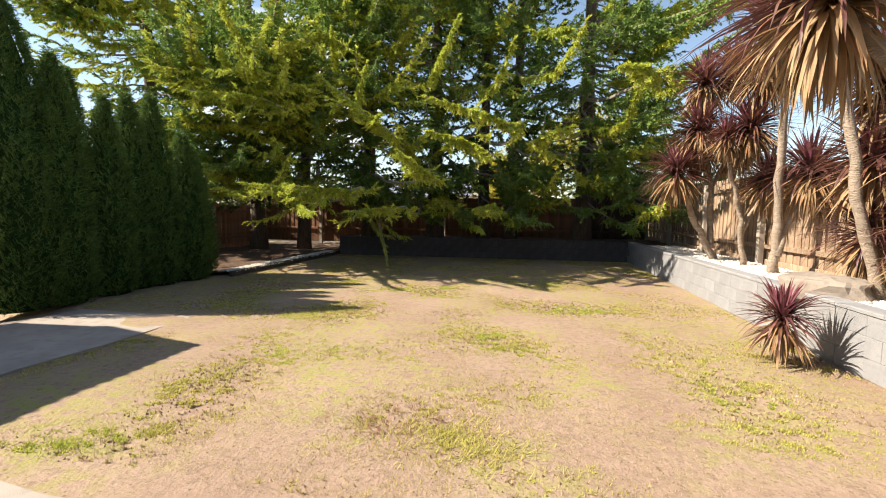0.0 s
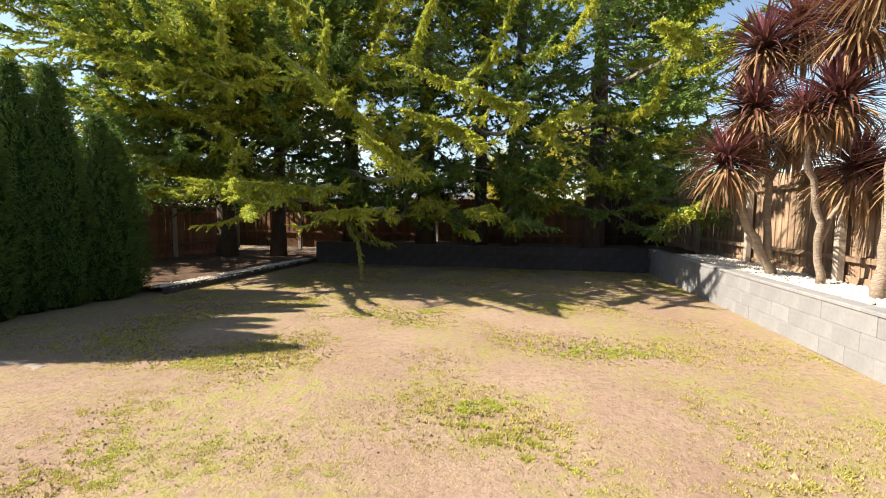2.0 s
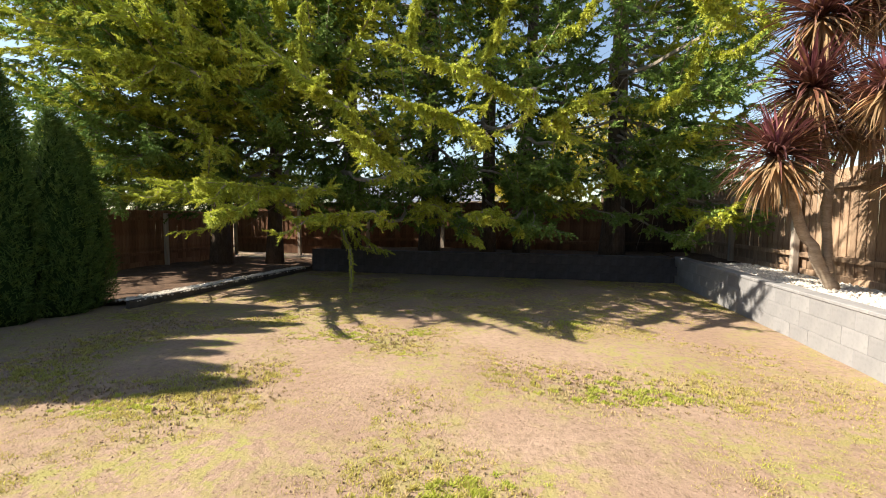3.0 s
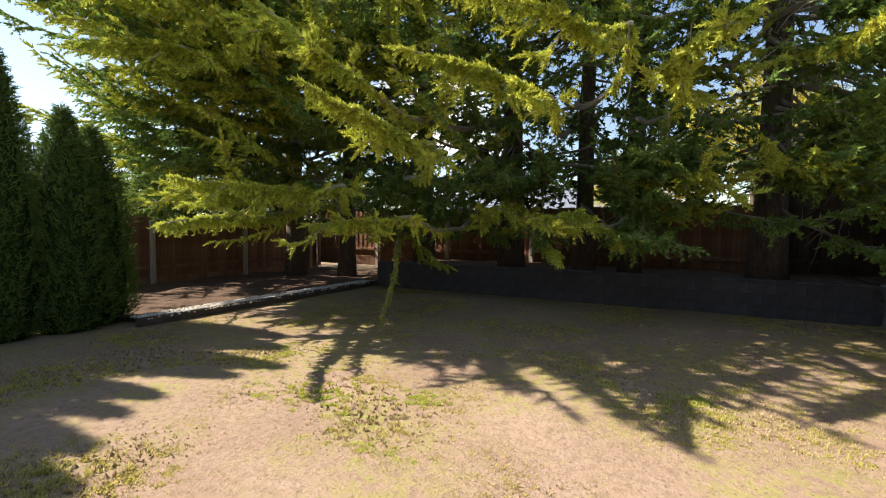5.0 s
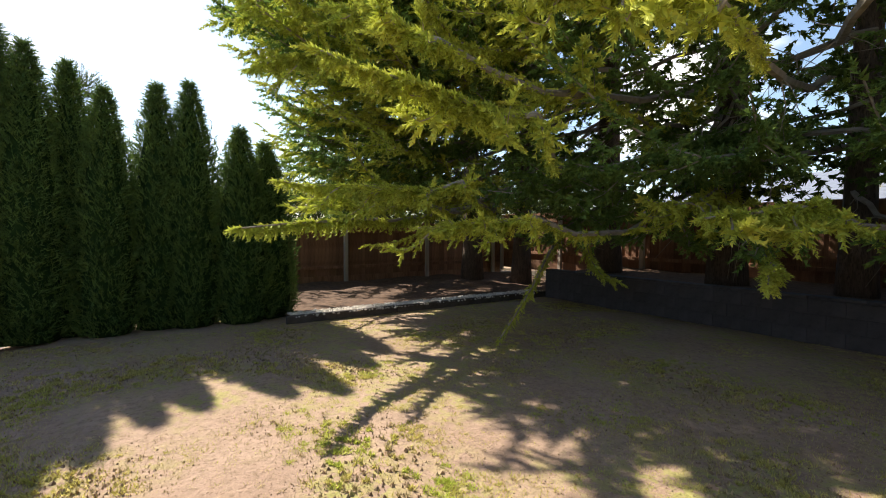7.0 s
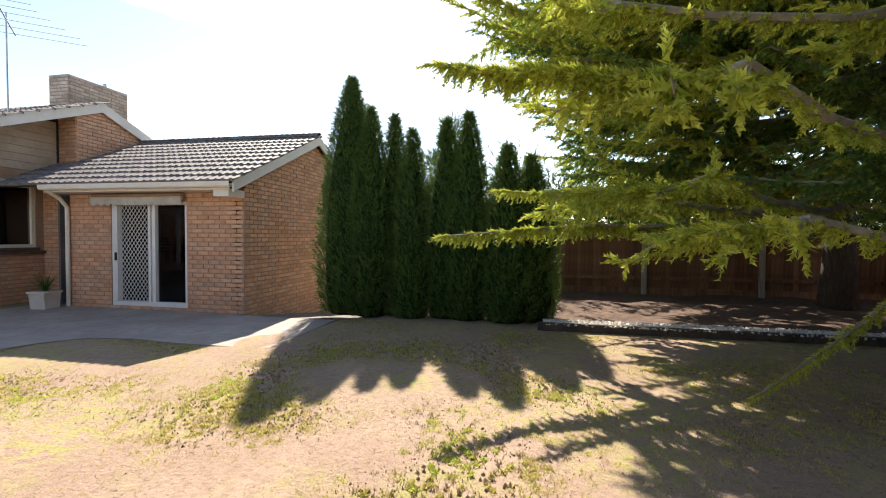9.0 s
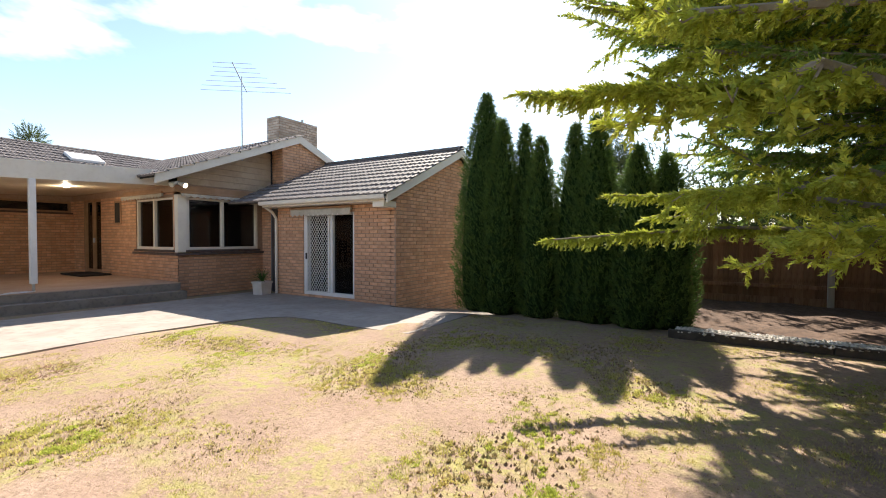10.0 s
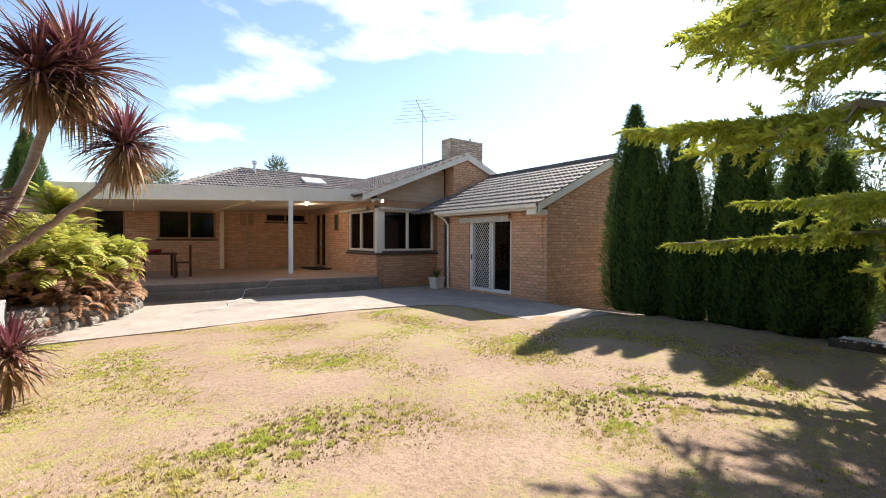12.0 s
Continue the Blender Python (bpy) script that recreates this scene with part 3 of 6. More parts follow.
# ---- roofs ----
def tiled_slope(name, parent, origin, u, v, nu, nv, mask=None, pieces=False, label=""):
    """Interlocking roof tiles: u along the eave, v up the slope (unit vectors), counts of tiles; mask(i, j) picks."""
    TW, TL = 0.30, 0.335
    u, v = Vector(u).normalized(), Vector(v).normalized()
    nrm = u.cross(v).normalized()
    if nrm.z < 0:
        nrm = -nrm
    prof = [(0.0, 0.012), (0.05, 0.034), (0.10, 0.012), (0.15, 0.006), (0.20, 0.034), (0.25, 0.012), (0.297, 0.008)]
    pts = []
    for end, lift in ((0.0, 0.034), (TL + 0.03, 0.0)):
        for a, h in prof:
            pts.append(u * a + v * end + nrm * (h + lift))
    for a, h in prof:
        pts.append(u * a + nrm * 0.0)
    n = len(prof)
    faces = [(k, k + 1, n + k + 1, n + k) for k in range(n - 1)] + [(2 * n + k, 2 * n + k + 1, k + 1, k) for k in range(n - 1)]
    if u.cross(v).z < 0:
        faces = [f[::-1] for f in faces]
    holder = parent
    o = Vector(origin)
    if pieces:
        me = quads("roof_tile", [tuple(p) for p in pts], faces, M_TILE)
        for j in range(nv):
            for i in range(nu):
                if mask is None or mask(i * TW, j * TL):
                    b = new("roof_tile", me)
                    b.parent = holder
                    b.location = o + u * (i * TW) + v * (j * TL) + nrm * random.uniform(-0.002, 0.003)
        return
    vs, fs = [], []
    for j in range(nv):
        for i in range(nu):
            if mask is None or mask(i * TW, j * TL):
                k = len(vs)
                d = o + u * (i * TW) + v * (j * TL) + nrm * random.uniform(-0.002, 0.003)
                vs += [tuple(p + d) for p in pts]
                fs += [tuple(x + k for x in f) for f in faces]
    ob = part(name, quads(name, vs, fs, M_TILE), M_TILE, holder, label)
    tagged(ob, kind="stuff")


def ridge_caps(parent, a, b):
    a, b = Vector(a), Vector(b)
    d = (b - a)
    n = max(1, int(d.length / 0.4))
    side = d.normalized().cross(Vector((0, 0, 1))).normalized()
    for i in range(n):
        bm = bmesh.new()
        p, q = a + d * (i / n), a + d * ((i + 1.06) / n)
        rings = []
        for e, k in ((p, 1.0), (q, 0.9)):
            rings.append([bm.verts.new(e + side * (0.13 * k * math.cos(t)) + Vector((0, 0, 0.10 * k * math.sin(t) - 0.02))) for t in np.linspace(0, math.pi, 7)])
        for k in range(6):
            bm.faces.new((rings[0][k], rings[0][k + 1], rings[1][k + 1], rings[1][k]))
        part("ridge_cap", bm, M_TILE, parent)


cosw = math.cos(math.atan(SLOPE))
sinw = math.sin(math.atan(SLOPE))
wing_roof = part("wing_roof", prism(bmesh.new(), [(WX + 0.44, EAVE_Z - 0.03), (WX - RIDGE_B, RIDGE_Z - 0.03), (gx0 - 0.44, EAVE_Z - 0.03), (gx0 - 0.44, EAVE_Z - 0.07), (WX - RIDGE_B, RIDGE_Z - 0.09), (WX + 0.44, EAVE_Z - 0.07)], 1, BY - 2.0, WY + 0.10), M_DARK, house, "low gable roof of dark tiles")
tiled_slope("wing_tiles", wing_roof, (WX + 0.50, WY + 0.17, EAVE_Z - 0.045), (0, -1, 0), (-cosw, 0, sinw), 19, 11, pieces=True)
tiled_slope("wing_tiles_back", wing_roof, (gx0 - 0.5, WY + 0.12, EAVE_Z - 0.045), (0, -1, 0), (cosw, 0, sinw), 19, 11)
ridge_caps(wing_roof, (WX - RIDGE_B, WY + 0.14, RIDGE_Z + 0.01), (WX - RIDGE_B, BY - 1.5, RIDGE_Z + 0.01))
# barge boards, fascia, gutter, soffit
bm = bmesh.new()
dz = 0.20
prism(bm, [(WX + 0.46, EAVE_Z - 0.02), (WX - RIDGE_B, RIDGE_Z - 0.02), (WX - RIDGE_B, RIDGE_Z - dz - 0.02), (WX + 0.46, EAVE_Z - dz - 0.02)], 1, WY + 0.103, WY + 0.14)
part("barge_board", bm, M_CREAM, wing_roof, "cream timber barge board")
bm = bmesh.new()
prism(bm, [(gx0 - 0.46, EAVE_Z - 0.02), (WX - RIDGE_B, RIDGE_Z - 0.02), (WX - RIDGE_B, RIDGE_Z - dz - 0.02), (gx0 - 0.46, EAVE_Z - dz - 0.02)], 1, WY + 0.103, WY + 0.14)
part("barge_board", bm, M_CREAM, wing_roof, "cream timber barge board")


def gutter(parent, x0, x1, y0, y1, z, along):
    """A quad gutter with an open top: along 'x' or 'y'."""
    bm = bmesh.new()
    if along == "y":
        prof = [(x0, z), (x0, z + 0.115), (x0 + 0.012, z + 0.115), (x0 + 0.012, z + 0.012), (x1 - 0.02, z + 0.012), (x1 - 0.012, z + 0.1), (x1, z + 0.1), (x1 - 0.01, z + 0.02), (x1 - 0.03, z)]
        prism(bm, prof, 1, y0, y1)
    else:
        prof = [(y0, z), (y0, z + 0.115), (y0 + 0.012, z + 0.115), (y0 + 0.012, z + 0.012), (y1 - 0.02, z + 0.012), (y1 - 0.012, z + 0.1), (y1, z + 0.1), (y1 - 0.01, z + 0.02), (y1 - 0.03, z)]
        prism(bm, prof, 0, x0, x1)
    return part("gutter", bm, M_CREAM, parent, "cream metal gutter")


part("fascia", boxed((WX + 0.40, -0.75, 2.32), (WX + 0.425, WY + 0.018, 2.44)), M_CREAM, wing_roof)
gutter(wing_roof, WX + 0.428, WX + 0.55, -0.75, WY + 0.1, 2.36, "y")
part("soffit", boxed((WX + 0.013, -0.75, 2.322), (WX + 0.398, WY + 0.018, 2.335)), M_CREAM, wing_roof)
part("soffit_end", boxed((WX + 0.0, WY - 0.3, 2.20), (WX + 0.44, WY + 0.018, 2.318), 0.006), M_CREAM, wing_roof)

# bay roof: broad gable over the window wall
AX, AZ = -8.38, 4.68
BS = (AZ - 2.98) / (AX - (BX + 0.75)) * -1
cb, sb = math.cos(math.atan(BS)), math.sin(math.atan(BS))
EX = BX + 0.75
bay_roof = part("bay_roof", prism(bmesh.new(), [(EX, 2.98), (AX, AZ), (2 * AX - EX, 2.98), (2 * AX - EX, 2.93), (AX, AZ - 0.06), (EX, 2.93)], 1, VY - 3, BY + 0.50), M_DARK, house, "broad tiled gable roof over the corner window")
tiled_slope("bay_tiles", bay_roof, (EX + 0.05, BY + 0.57, 2.96), (0, -1, 0), (-cb, 0, sb), 27, 14)
bm = bmesh.new()
prism(bm, [(EX + 0.02, 3.02), (AX, AZ + 0.04), (AX, AZ - 0.2), (EX + 0.02, 2.78)], 1, BY + 0.503, BY + 0.54)
part("barge_board", bm, M_CREAM, bay_roof, "cream timber barge board")
bm = bmesh.new()
prism(bm, [(2 * AX - EX, 3.02), (AX, AZ + 0.04), (AX, AZ - 0.2), (2 * AX - EX, 2.78)], 1, BY + 0.503, BY + 0.54)
part("barge_board", bm, M_CREAM, bay_roof, "cream timber barge board")
# gable infill of boards above the window
bm = bmesh.new()
zz = 2.9
while zz < 4.5:
    xr = EX - (zz + 0.2 - 2.98) / BS - 0.3
    if xr > -7.7:
        prism(bm, [(BY - 0.03, zz), (BY + 0.012, zz), (BY + 0.004, zz + 0.165), (BY - 0.03, zz + 0.165)], 0, -7.7, min(BX, xr + 0.5))
    zz += 0.17
part("gable_boarding", bm, M_TANPAINT, house, "tan weatherboard gable infill")
part("gable_backing", prism(bmesh.new(), [(BX, 2.9), (AX, 4.6), (2 * AX - BX, 2.9)], 1, BY - 0.2, BY - 0.04), M_DARK, house)
# chimney breast and stack
breast = part("chimney_breast", prism(bmesh.new(), [(-9.5, 0), (-7.8, 0), (-7.8, 4.3), (AX, 4.54), (-9.5, 4.08)], 1, BY - 0.2, BY + 0.455), M_MORTAR, house)
brick_run(breast, 0, BY + 0.46, 1, -9.5, -7.8, 0.0, 4.6, top=lambda x: 4.62 - abs(x - AX) * 0.41)
brick_run(breast, 1, -7.8, 1, BY - 0.1, BY + 0.46, 2.0, 4.3)
stack = part("chimney", boxed((-10.0, BY - 1.1, 3.6), (-8.4, BY - 0.5, 5.42)), M_MORTAR, house, "long brick chimney stack")
brick_run(stack, 0, BY - 0.5, 1, -10.0, -8.4, 4.3, 5.42, run=M_BRICKW)
brick_run(stack, 1, -8.4, 1, BY - 1.1, BY - 0.5, 4.3, 5.42, run=M_BRICKW)
part("gable_panel", prism(bmesh.new(), [(-11.6, 2.4), (-9.5, 2.4), (-9.5, 4.02), (-11.6, 3.2)], 1, BY - 0.035, BY + 0.05), M_CREAM, house, "pale painted gable infill beside the chimney")
part("flashing", boxed((-10.02, BY - 1.12, 4.2), (-8.37, BY - 0.47, 4.70)), M_LEAD, house, "grey-blue lead flashing")
part("flue", tube(bmesh.new(), [(-9.6, BY - 0.8, 5.3), (-9.6, BY - 0.8, 5.66)], [0.05, 0.05]), M_METAL, house)

# main roof behind the verandah: a hip
RZ, RY, EY = 5.1, -13.0, VY + 0.6
main_roof = part("main_roof", prism(bmesh.new(), [(EY, 2.93), (RY, RZ - 0.07), (2 * RY - EY, 2.93)], 0, -14.0, -3.0), M_DARK, house, "dark tiled hip roof")
bm = bmesh.new()
hv = [bm.verts.new(p) for p in ((-3.0, EY, 2.93), (-3.0, RY, RZ - 0.07), (-3.0, 2 * RY - EY, 2.93), (1.6, EY, 2.93), (1.6, 2 * RY - EY, 2.93))]
for f in ((0, 3, 1), (3, 4, 1), (4, 2, 1), (0, 2, 4, 3)):
    bm.faces.new([hv[k] for k in f])
bmesh.ops.recalc_face_normals(bm, faces=bm.faces)
part("roof_hip_end", bm, M_TILE, main_roof)
ms = (RZ - 2.95) / (EY - RY)
cm, sm = math.cos(math.atan(ms)), math.sin(math.atan(ms))
tiled_slope("main_tiles", main_roof, (-12.0, EY + 0.05, 2.95), (1, 0, 0), (0, -cm, sm), 46, 16, mask=lambda a, b: a - 12.0 < 1.5 - b * cm * 0.95)
ridge_caps(main_roof, (-3.0, RY, RZ + 0.03), (-12.0, RY, RZ + 0.03))
ridge_caps(main_roof, (1.6, EY, 3.02), (-3.0, RY, RZ + 0.03))
sk = part("skylight", boxed((-0.55, -0.4, 0.0), (0.55, 0.4, 0.12), 0.02), M_WHITE, main_roof, "pale skylight dome")
sk.matrix_basis = Matrix.Translation((-6.3, -11.7, 2.95 + ms * (EY + 11.7) + 0.05)) @ Matrix.Rotation(-math.atan(ms), 4, "X")
part("flue", tube(bmesh.new(), [(-3.6, RY + 0.5, 4.6), (-3.6, RY + 0.5, 5.35), (-3.6, RY + 0.5, 5.36), (-3.6, RY + 0.5, 5.5)], [0.07, 0.07, 0.12, 0.12]), M_METAL, house, "galvanised roof flue")

# verandah roof: falls gently to the east
VF, VE = -2.42, 3.1
vz = lambda x: 2.80 - 0.048 * (x + 4.1)
bm = prism(bmesh.new(), [(BX, vz(BX) + 0.28), (VE, vz(VE) + 0.28), (VE, vz(VE) + 0.33), (BX, vz(BX) + 0.33)], 1, VY + 0.02, VF - 0.05)
ver = part("verandah_roof", bm, M_METAL, house, "flat verandah roof")
bm = prism(bmesh.new(), [(BX + 0.1, vz(BX + 0.1)), (VE, vz(VE)), (VE, vz(VE) + 0.38), (BX + 0.1, vz(BX + 0.1) + 0.38)], 1, VF - 0.045, VF)
part("fascia_beam", bm, M_CREAM, ver, "long cream fascia beam")
part("fascia_beam_end", boxed((VE - 0.045, VY + 0.03, vz(VE)), (VE, VF - 0.047, vz(VE) + 0.38), 0.006), M_CREAM, ver, "cream fascia beam")
y = VY + 0.02
lining = part("ceiling", prism(bmesh.new(), [(BX, vz(BX) + 0.066), (VE - 0.05, vz(VE) + 0.066), (VE - 0.05, vz(VE) + 0.08), (BX, vz(BX) + 0.08)], 1, VY + 0.02, VF - 0.06), M_LINING, house, "varnished timber verandah ceiling")
while y < VF - 0.14:
    bm = bmesh.new()
    prism(bm, [(BX, vz(BX) + 0.05), (VE - 0.05, vz(VE) + 0.05), (VE - 0.05, vz(VE) + 0.064), (BX, vz(BX) + 0.064)], 1, y, y + 0.126)
    part("lining_board", bm, M_LINING, lining)
    y += 0.134
bm = prism(bmesh.new(), [(VY + 0.02, vz(-1.2) - 0.03), (VF - 0.06, vz(-1.2) - 0.03), (VF - 0.06, vz(-1.2) + 0.045), (VY + 0.02, vz(-1.2) + 0.045)], 0, -1.3, -1.18)
part("edge_beam", bm, M_LINING, ver, "timber cover strip")
post = thing("verandah_post", pose(-2.27, -2.46, 0.39), "white painted square verandah post on a steel stirrup", "post")
part("shaft", boxed((-0.055, -0.04, 0.17), (0.055, 0.06, vz(-2.27) - 0.39), 0.006), M_WHITE, post)
part("stirrup", boxed((-0.02, -0.02, 0.0), (0.02, 0.02, 0.17)), M_METAL, post, "grey steel stirrup")
post = thing("verandah_post", pose(3.0, -2.9, 0.39), "white painted square verandah post on a steel stirrup", "post")
part("shaft", boxed((-0.055, -0.055, 0.17), (0.055, 0.055, vz(3.0) - 0.39), 0.006), M_WHITE, post)
part("stirrup", boxed((-0.02, -0.02, 0.0), (0.02, 0.02, 0.17)), M_METAL, post, "grey steel stirrup")

# ---- doors, windows, rooms behind them ----
def at_wall(axis, fixed, sign, a0, a1, d0, d1, z0, z1):
    """A box on a wall: a along it, d outward from its face."""
    p, q = sorted((fixed + sign * d0, fixed + sign * d1))
    return ((a0, p, z0), (a1, q, z1)) if axis == 0 else ((p, a0, z0), (q, a1, z1))


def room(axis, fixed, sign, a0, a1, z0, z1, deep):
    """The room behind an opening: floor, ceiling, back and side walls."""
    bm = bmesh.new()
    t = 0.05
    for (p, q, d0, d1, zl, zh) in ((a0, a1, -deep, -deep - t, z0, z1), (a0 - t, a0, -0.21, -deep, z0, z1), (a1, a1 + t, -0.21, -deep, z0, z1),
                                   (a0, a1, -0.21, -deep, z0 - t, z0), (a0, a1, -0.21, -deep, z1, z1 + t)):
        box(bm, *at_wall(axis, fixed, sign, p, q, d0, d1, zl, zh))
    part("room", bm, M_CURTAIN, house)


def window(name, axis, fixed, sign, a0, a1, z0, z1, mullions, frame, label, deep=3.0, sill=True, fw=0.055):
    win = part(name, boxed(*at_wall(axis, fixed, sign, a0, a1, -0.14, -0.02, z0, z0 + fw)), frame, house, label)
    edges = [(a0, a1, z1 - fw, z1), (a0, a0 + fw, z0 + fw, z1 - fw), (a1 - fw, a1, z0 + fw, z1 - fw)]
    for p, q, zl, zh in edges:
        part("frame", boxed(*at_wall(axis, fixed, sign, p, q, -0.14, -0.02, zl, zh), 0.004), frame, win)
    cuts = [a0 + fw] + sorted(mullions) + [a1 - fw]
    for m in mullions:
        part("mullion", boxed(*at_wall(axis, fixed, sign, m - fw * 0.55, m + fw * 0.55, -0.13, -0.015, z0 + fw, z1 - fw), 0.004), frame, win)
    for p, q in zip(cuts, cuts[1:]):
        g = part("pane", boxed(*at_wall(axis, fixed, sign, p + 0.005, q - 0.005, -0.085, -0.079, z0 + fw, z1 - fw)), M_GLASS, win, "dark reflecting glass")
        g.visible_shadow = False
    if sill:
        part("sill", boxed(*at_wall(axis, fixed, sign, a0 - 0.05, a1 + 0.05, -0.1, 0.045, z0 - 0.06, z0 - 0.003), 0.006), M_SILL, win)
    return win


def valance(axis, fixed, sign, a0, a1, z0, z1, out, label):
    """A rolled canvas awning in its hood, with a scalloped hem below."""
    aw = thing("awning", pose(0, 0, 0), label, "awning", "window awnings")
    part("hood", boxed(*at_wall(axis, fixed, sign, a0, a1, 0.014, out, z1 - 0.055, z1), 0.008), M_BROWNTRIM, aw, "brown hood")
    bm = bmesh.new()
    p0, p1 = [fixed + sign * (out - 0.03)] * 2
    tube(bm, [(a0, p0, z1 - 0.085) if axis == 0 else (p0, a0, z1 - 0.085), (a1, p0, z1 - 0.085) if axis == 0 else (p0, a1, z1 - 0.085)], [0.035, 0.035], 10)
    part("roll", bm, M_VALANCE, aw, "rolled canvas")
    n = int((a1 - a0) / 0.025)
    vs, fs = [], []
    for i in range(n + 1):
        a = a0 + (a1 - a0) * i / n
        hem = z0 + 0.055 * (1 - abs(math.sin((a - a0) / 0.17 * math.pi)))
        for dd in (out, out - 0.004):
            for zz in (z1 - 0.06, hem):
                vs.append((a, fixed + sign * dd, zz) if axis == 0 else (fixed + sign * dd, a, zz))
    for i in range(n):
        k = i * 4
        fs += [(k, k + 1, k + 5, k + 4), (k + 2, k + 6, k + 7, k + 3), (k + 1, k + 3, k + 7, k + 5)]
    part("scalloped_hem", quads("scalloped_hem", vs, fs, M_VALANCE), M_VALANCE, aw, "faded scalloped canvas hem")


window("window_1", 0, BY, 1, -7.25, -5.2, 1.2, 2.58, [-6.17], M_CREAM, "cream framed bay window", 3.2, fw=0.07)
window("window_2", 1, BX, 1, -4.4, -2.4, 1.2, 2.58, [-3.45], M_CREAM, "cream framed side window", 3.2, fw=0.07)
part("corner_post", boxed((-5.2, BY - 0.15, 1.14), (BX + 0.02, BY + 0.02, 2.62), 0.006), M_CREAM, house, "cream corner post")
part("bay_sill", boxed((-7.45, BY + 0.014, 1.06), (BX + 0.07, BY + 0.07, 1.125), 0.006), M_SILL, house, "dark brick sill")
part("bay_sill", boxed((BX + 0.014, -4.5, 1.06), (BX + 0.07, BY + 0.013, 1.125), 0.006), M_SILL, house, "dark brick sill")
part("window_head", boxed((-7.6, BY + 0.013, 2.68), (BX + 0.12, BY + 0.075, 2.86), 0.006), M_BROWNTRIM, house, "brown timber head")
part("window_head", boxed((BX + 0.013, -5.0, 2.68), (BX + 0.075, BY + 0.012, 2.80), 0.006), M_BROWNTRIM, house, "brown timber head")
valance(0, BY, 1, -7.28, -5.02, 2.545, 2.70, 0.13, "faded canvas awning rolled above the corner window")
valance(1, BX, 1, -5.0, -2.75, 2.545, 2.72, 0.13, "faded canvas awning rolled above the side window")
valance(1, WX, 1, 0.02, 2.12, 2.07, 2.30, 0.14, "faded canvas awning rolled above the sliding door")
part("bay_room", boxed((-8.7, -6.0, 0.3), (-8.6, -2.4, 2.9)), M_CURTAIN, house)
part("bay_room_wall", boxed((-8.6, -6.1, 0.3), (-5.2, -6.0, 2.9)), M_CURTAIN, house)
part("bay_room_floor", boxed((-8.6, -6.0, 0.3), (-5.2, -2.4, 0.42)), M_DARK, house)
part("bay_room_ceiling", boxed((-8.6, -6.0, 2.75), (-5.2, -2.4, 2.8)), M_WHITE, house)
room(1, WX, 1, -1.2, 3.0, 0.02, 2.32, 3.5)

# sliding door with a diamond-mesh screen
sd = part("sliding_door", boxed((WX - 0.13, 0.36, 0.07), (WX - 0.01, 2.13, 0.16), 0.004), M_WHITE, house, "white aluminium sliding door with mesh screen")
for y0, y1, z0, z1, d in ((0.36, 0.43, 0.16, 2.16, -0.01), (2.07, 2.13, 0.16, 2.16, -0.01), (0.43, 2.07, 2.09, 2.16, -0.01), (1.29, 1.37, 0.16, 2.09, -0.03), (0.44, 0.50, 0.17, 2.08, 0.0), (1.23, 1.285, 0.17, 2.08, 0.0)):
    part("frame", boxed((WX - 0.12, y0, z0), (WX + d, y1, z1), 0.003), M_WHITE, sd)
part("lock", boxed((WX + 0.0, 0.45, 0.98), (WX + 0.03, 0.49, 1.14), 0.006), M_DARK, sd, "black door lock")
bm = bmesh.new()
k = -2.0
while k < 2.9:
    for sgn in (1, -1):
        pa, pb = (0.50, k), (1.23, k + 0.73 * 1.35)
        if sgn < 0:
            pa, pb = (0.50, k + 0.73 * 1.35), (1.23, k)
        lo_t, hi_t = 0.0, 1.0
        dzz = pb[1] - pa[1]
        t0, t1 = sorted(((0.17 - pa[1]) / dzz, (2.08 - pa[1]) / dzz))
        lo_t, hi_t = max(lo_t, t0), min(hi_t, t1)
        if hi_t - lo_t > 0.03:
            P = lambda t: (WX - 0.03 + 0.003 * sgn, pa[0] + (pb[0] - pa[0]) * t, pa[1] + dzz * t)
            tube(bm, [P(lo_t), P(hi_t)], [0.006, 0.006], 4)
    k += 0.118
part("diamond_mesh", bm, M_WHITE, sd, "white diamond mesh screen")
for y0, y1 in ((0.50, 1.25), (1.37, 2.07)):
    g = part("pane", boxed((WX - 0.105, y0, 0.16), (WX - 0.10, y1, 2.09)), M_GLASS, sd, "dark glass")
    g.visible_shadow = False
part("blind", boxed((WX - 0.5, 0.4, 0.2), (WX - 0.48, 1.28, 2.2)), M_CURTAIN, house)

# verandah doors and windows
window("window_3", 0, VY, 1, -1.28, 0.67, 1.58, 2.68, [-0.35], M_BROWNTRIM, "brown timber framed window with dark glass", fw=0.07)
room(0, VY, 1, -1.5, 0.9, 0.5, 2.75, 2.5)
window("window_4", 0, VY, 1, -4.9, -3.16, 2.33, 2.68, [-4.0], M_BROWNTRIM, "low brown timber framed high window")
room(0, VY, 1, -4.9, -3.0, 0.5, 2.75, 2.0)
window("side_door", 0, VY, 1, 1.65, 2.5, 0.42, 2.62, [], M_BROWNTRIM, "brown framed glazed door", sill=False)
room(0, VY, 1, 1.5, 2.7, 0.42, 2.75, 2.0)
bd = window("back_door", 1, BX, 1, -7.95, -6.65, 0.42, 2.72, [-7.3], M_BROWNTRIM, "brown timber framed glazed back door", sill=False, fw=0.09)
part("handle", boxed((BX - 0.02, -7.2, 1.35), (BX + 0.03, -7.16, 1.5), 0.006), M_METAL, bd, "steel handle")
room(1, BX, 1, -8.2, -6.3, 0.42, 2.75, 2.2)
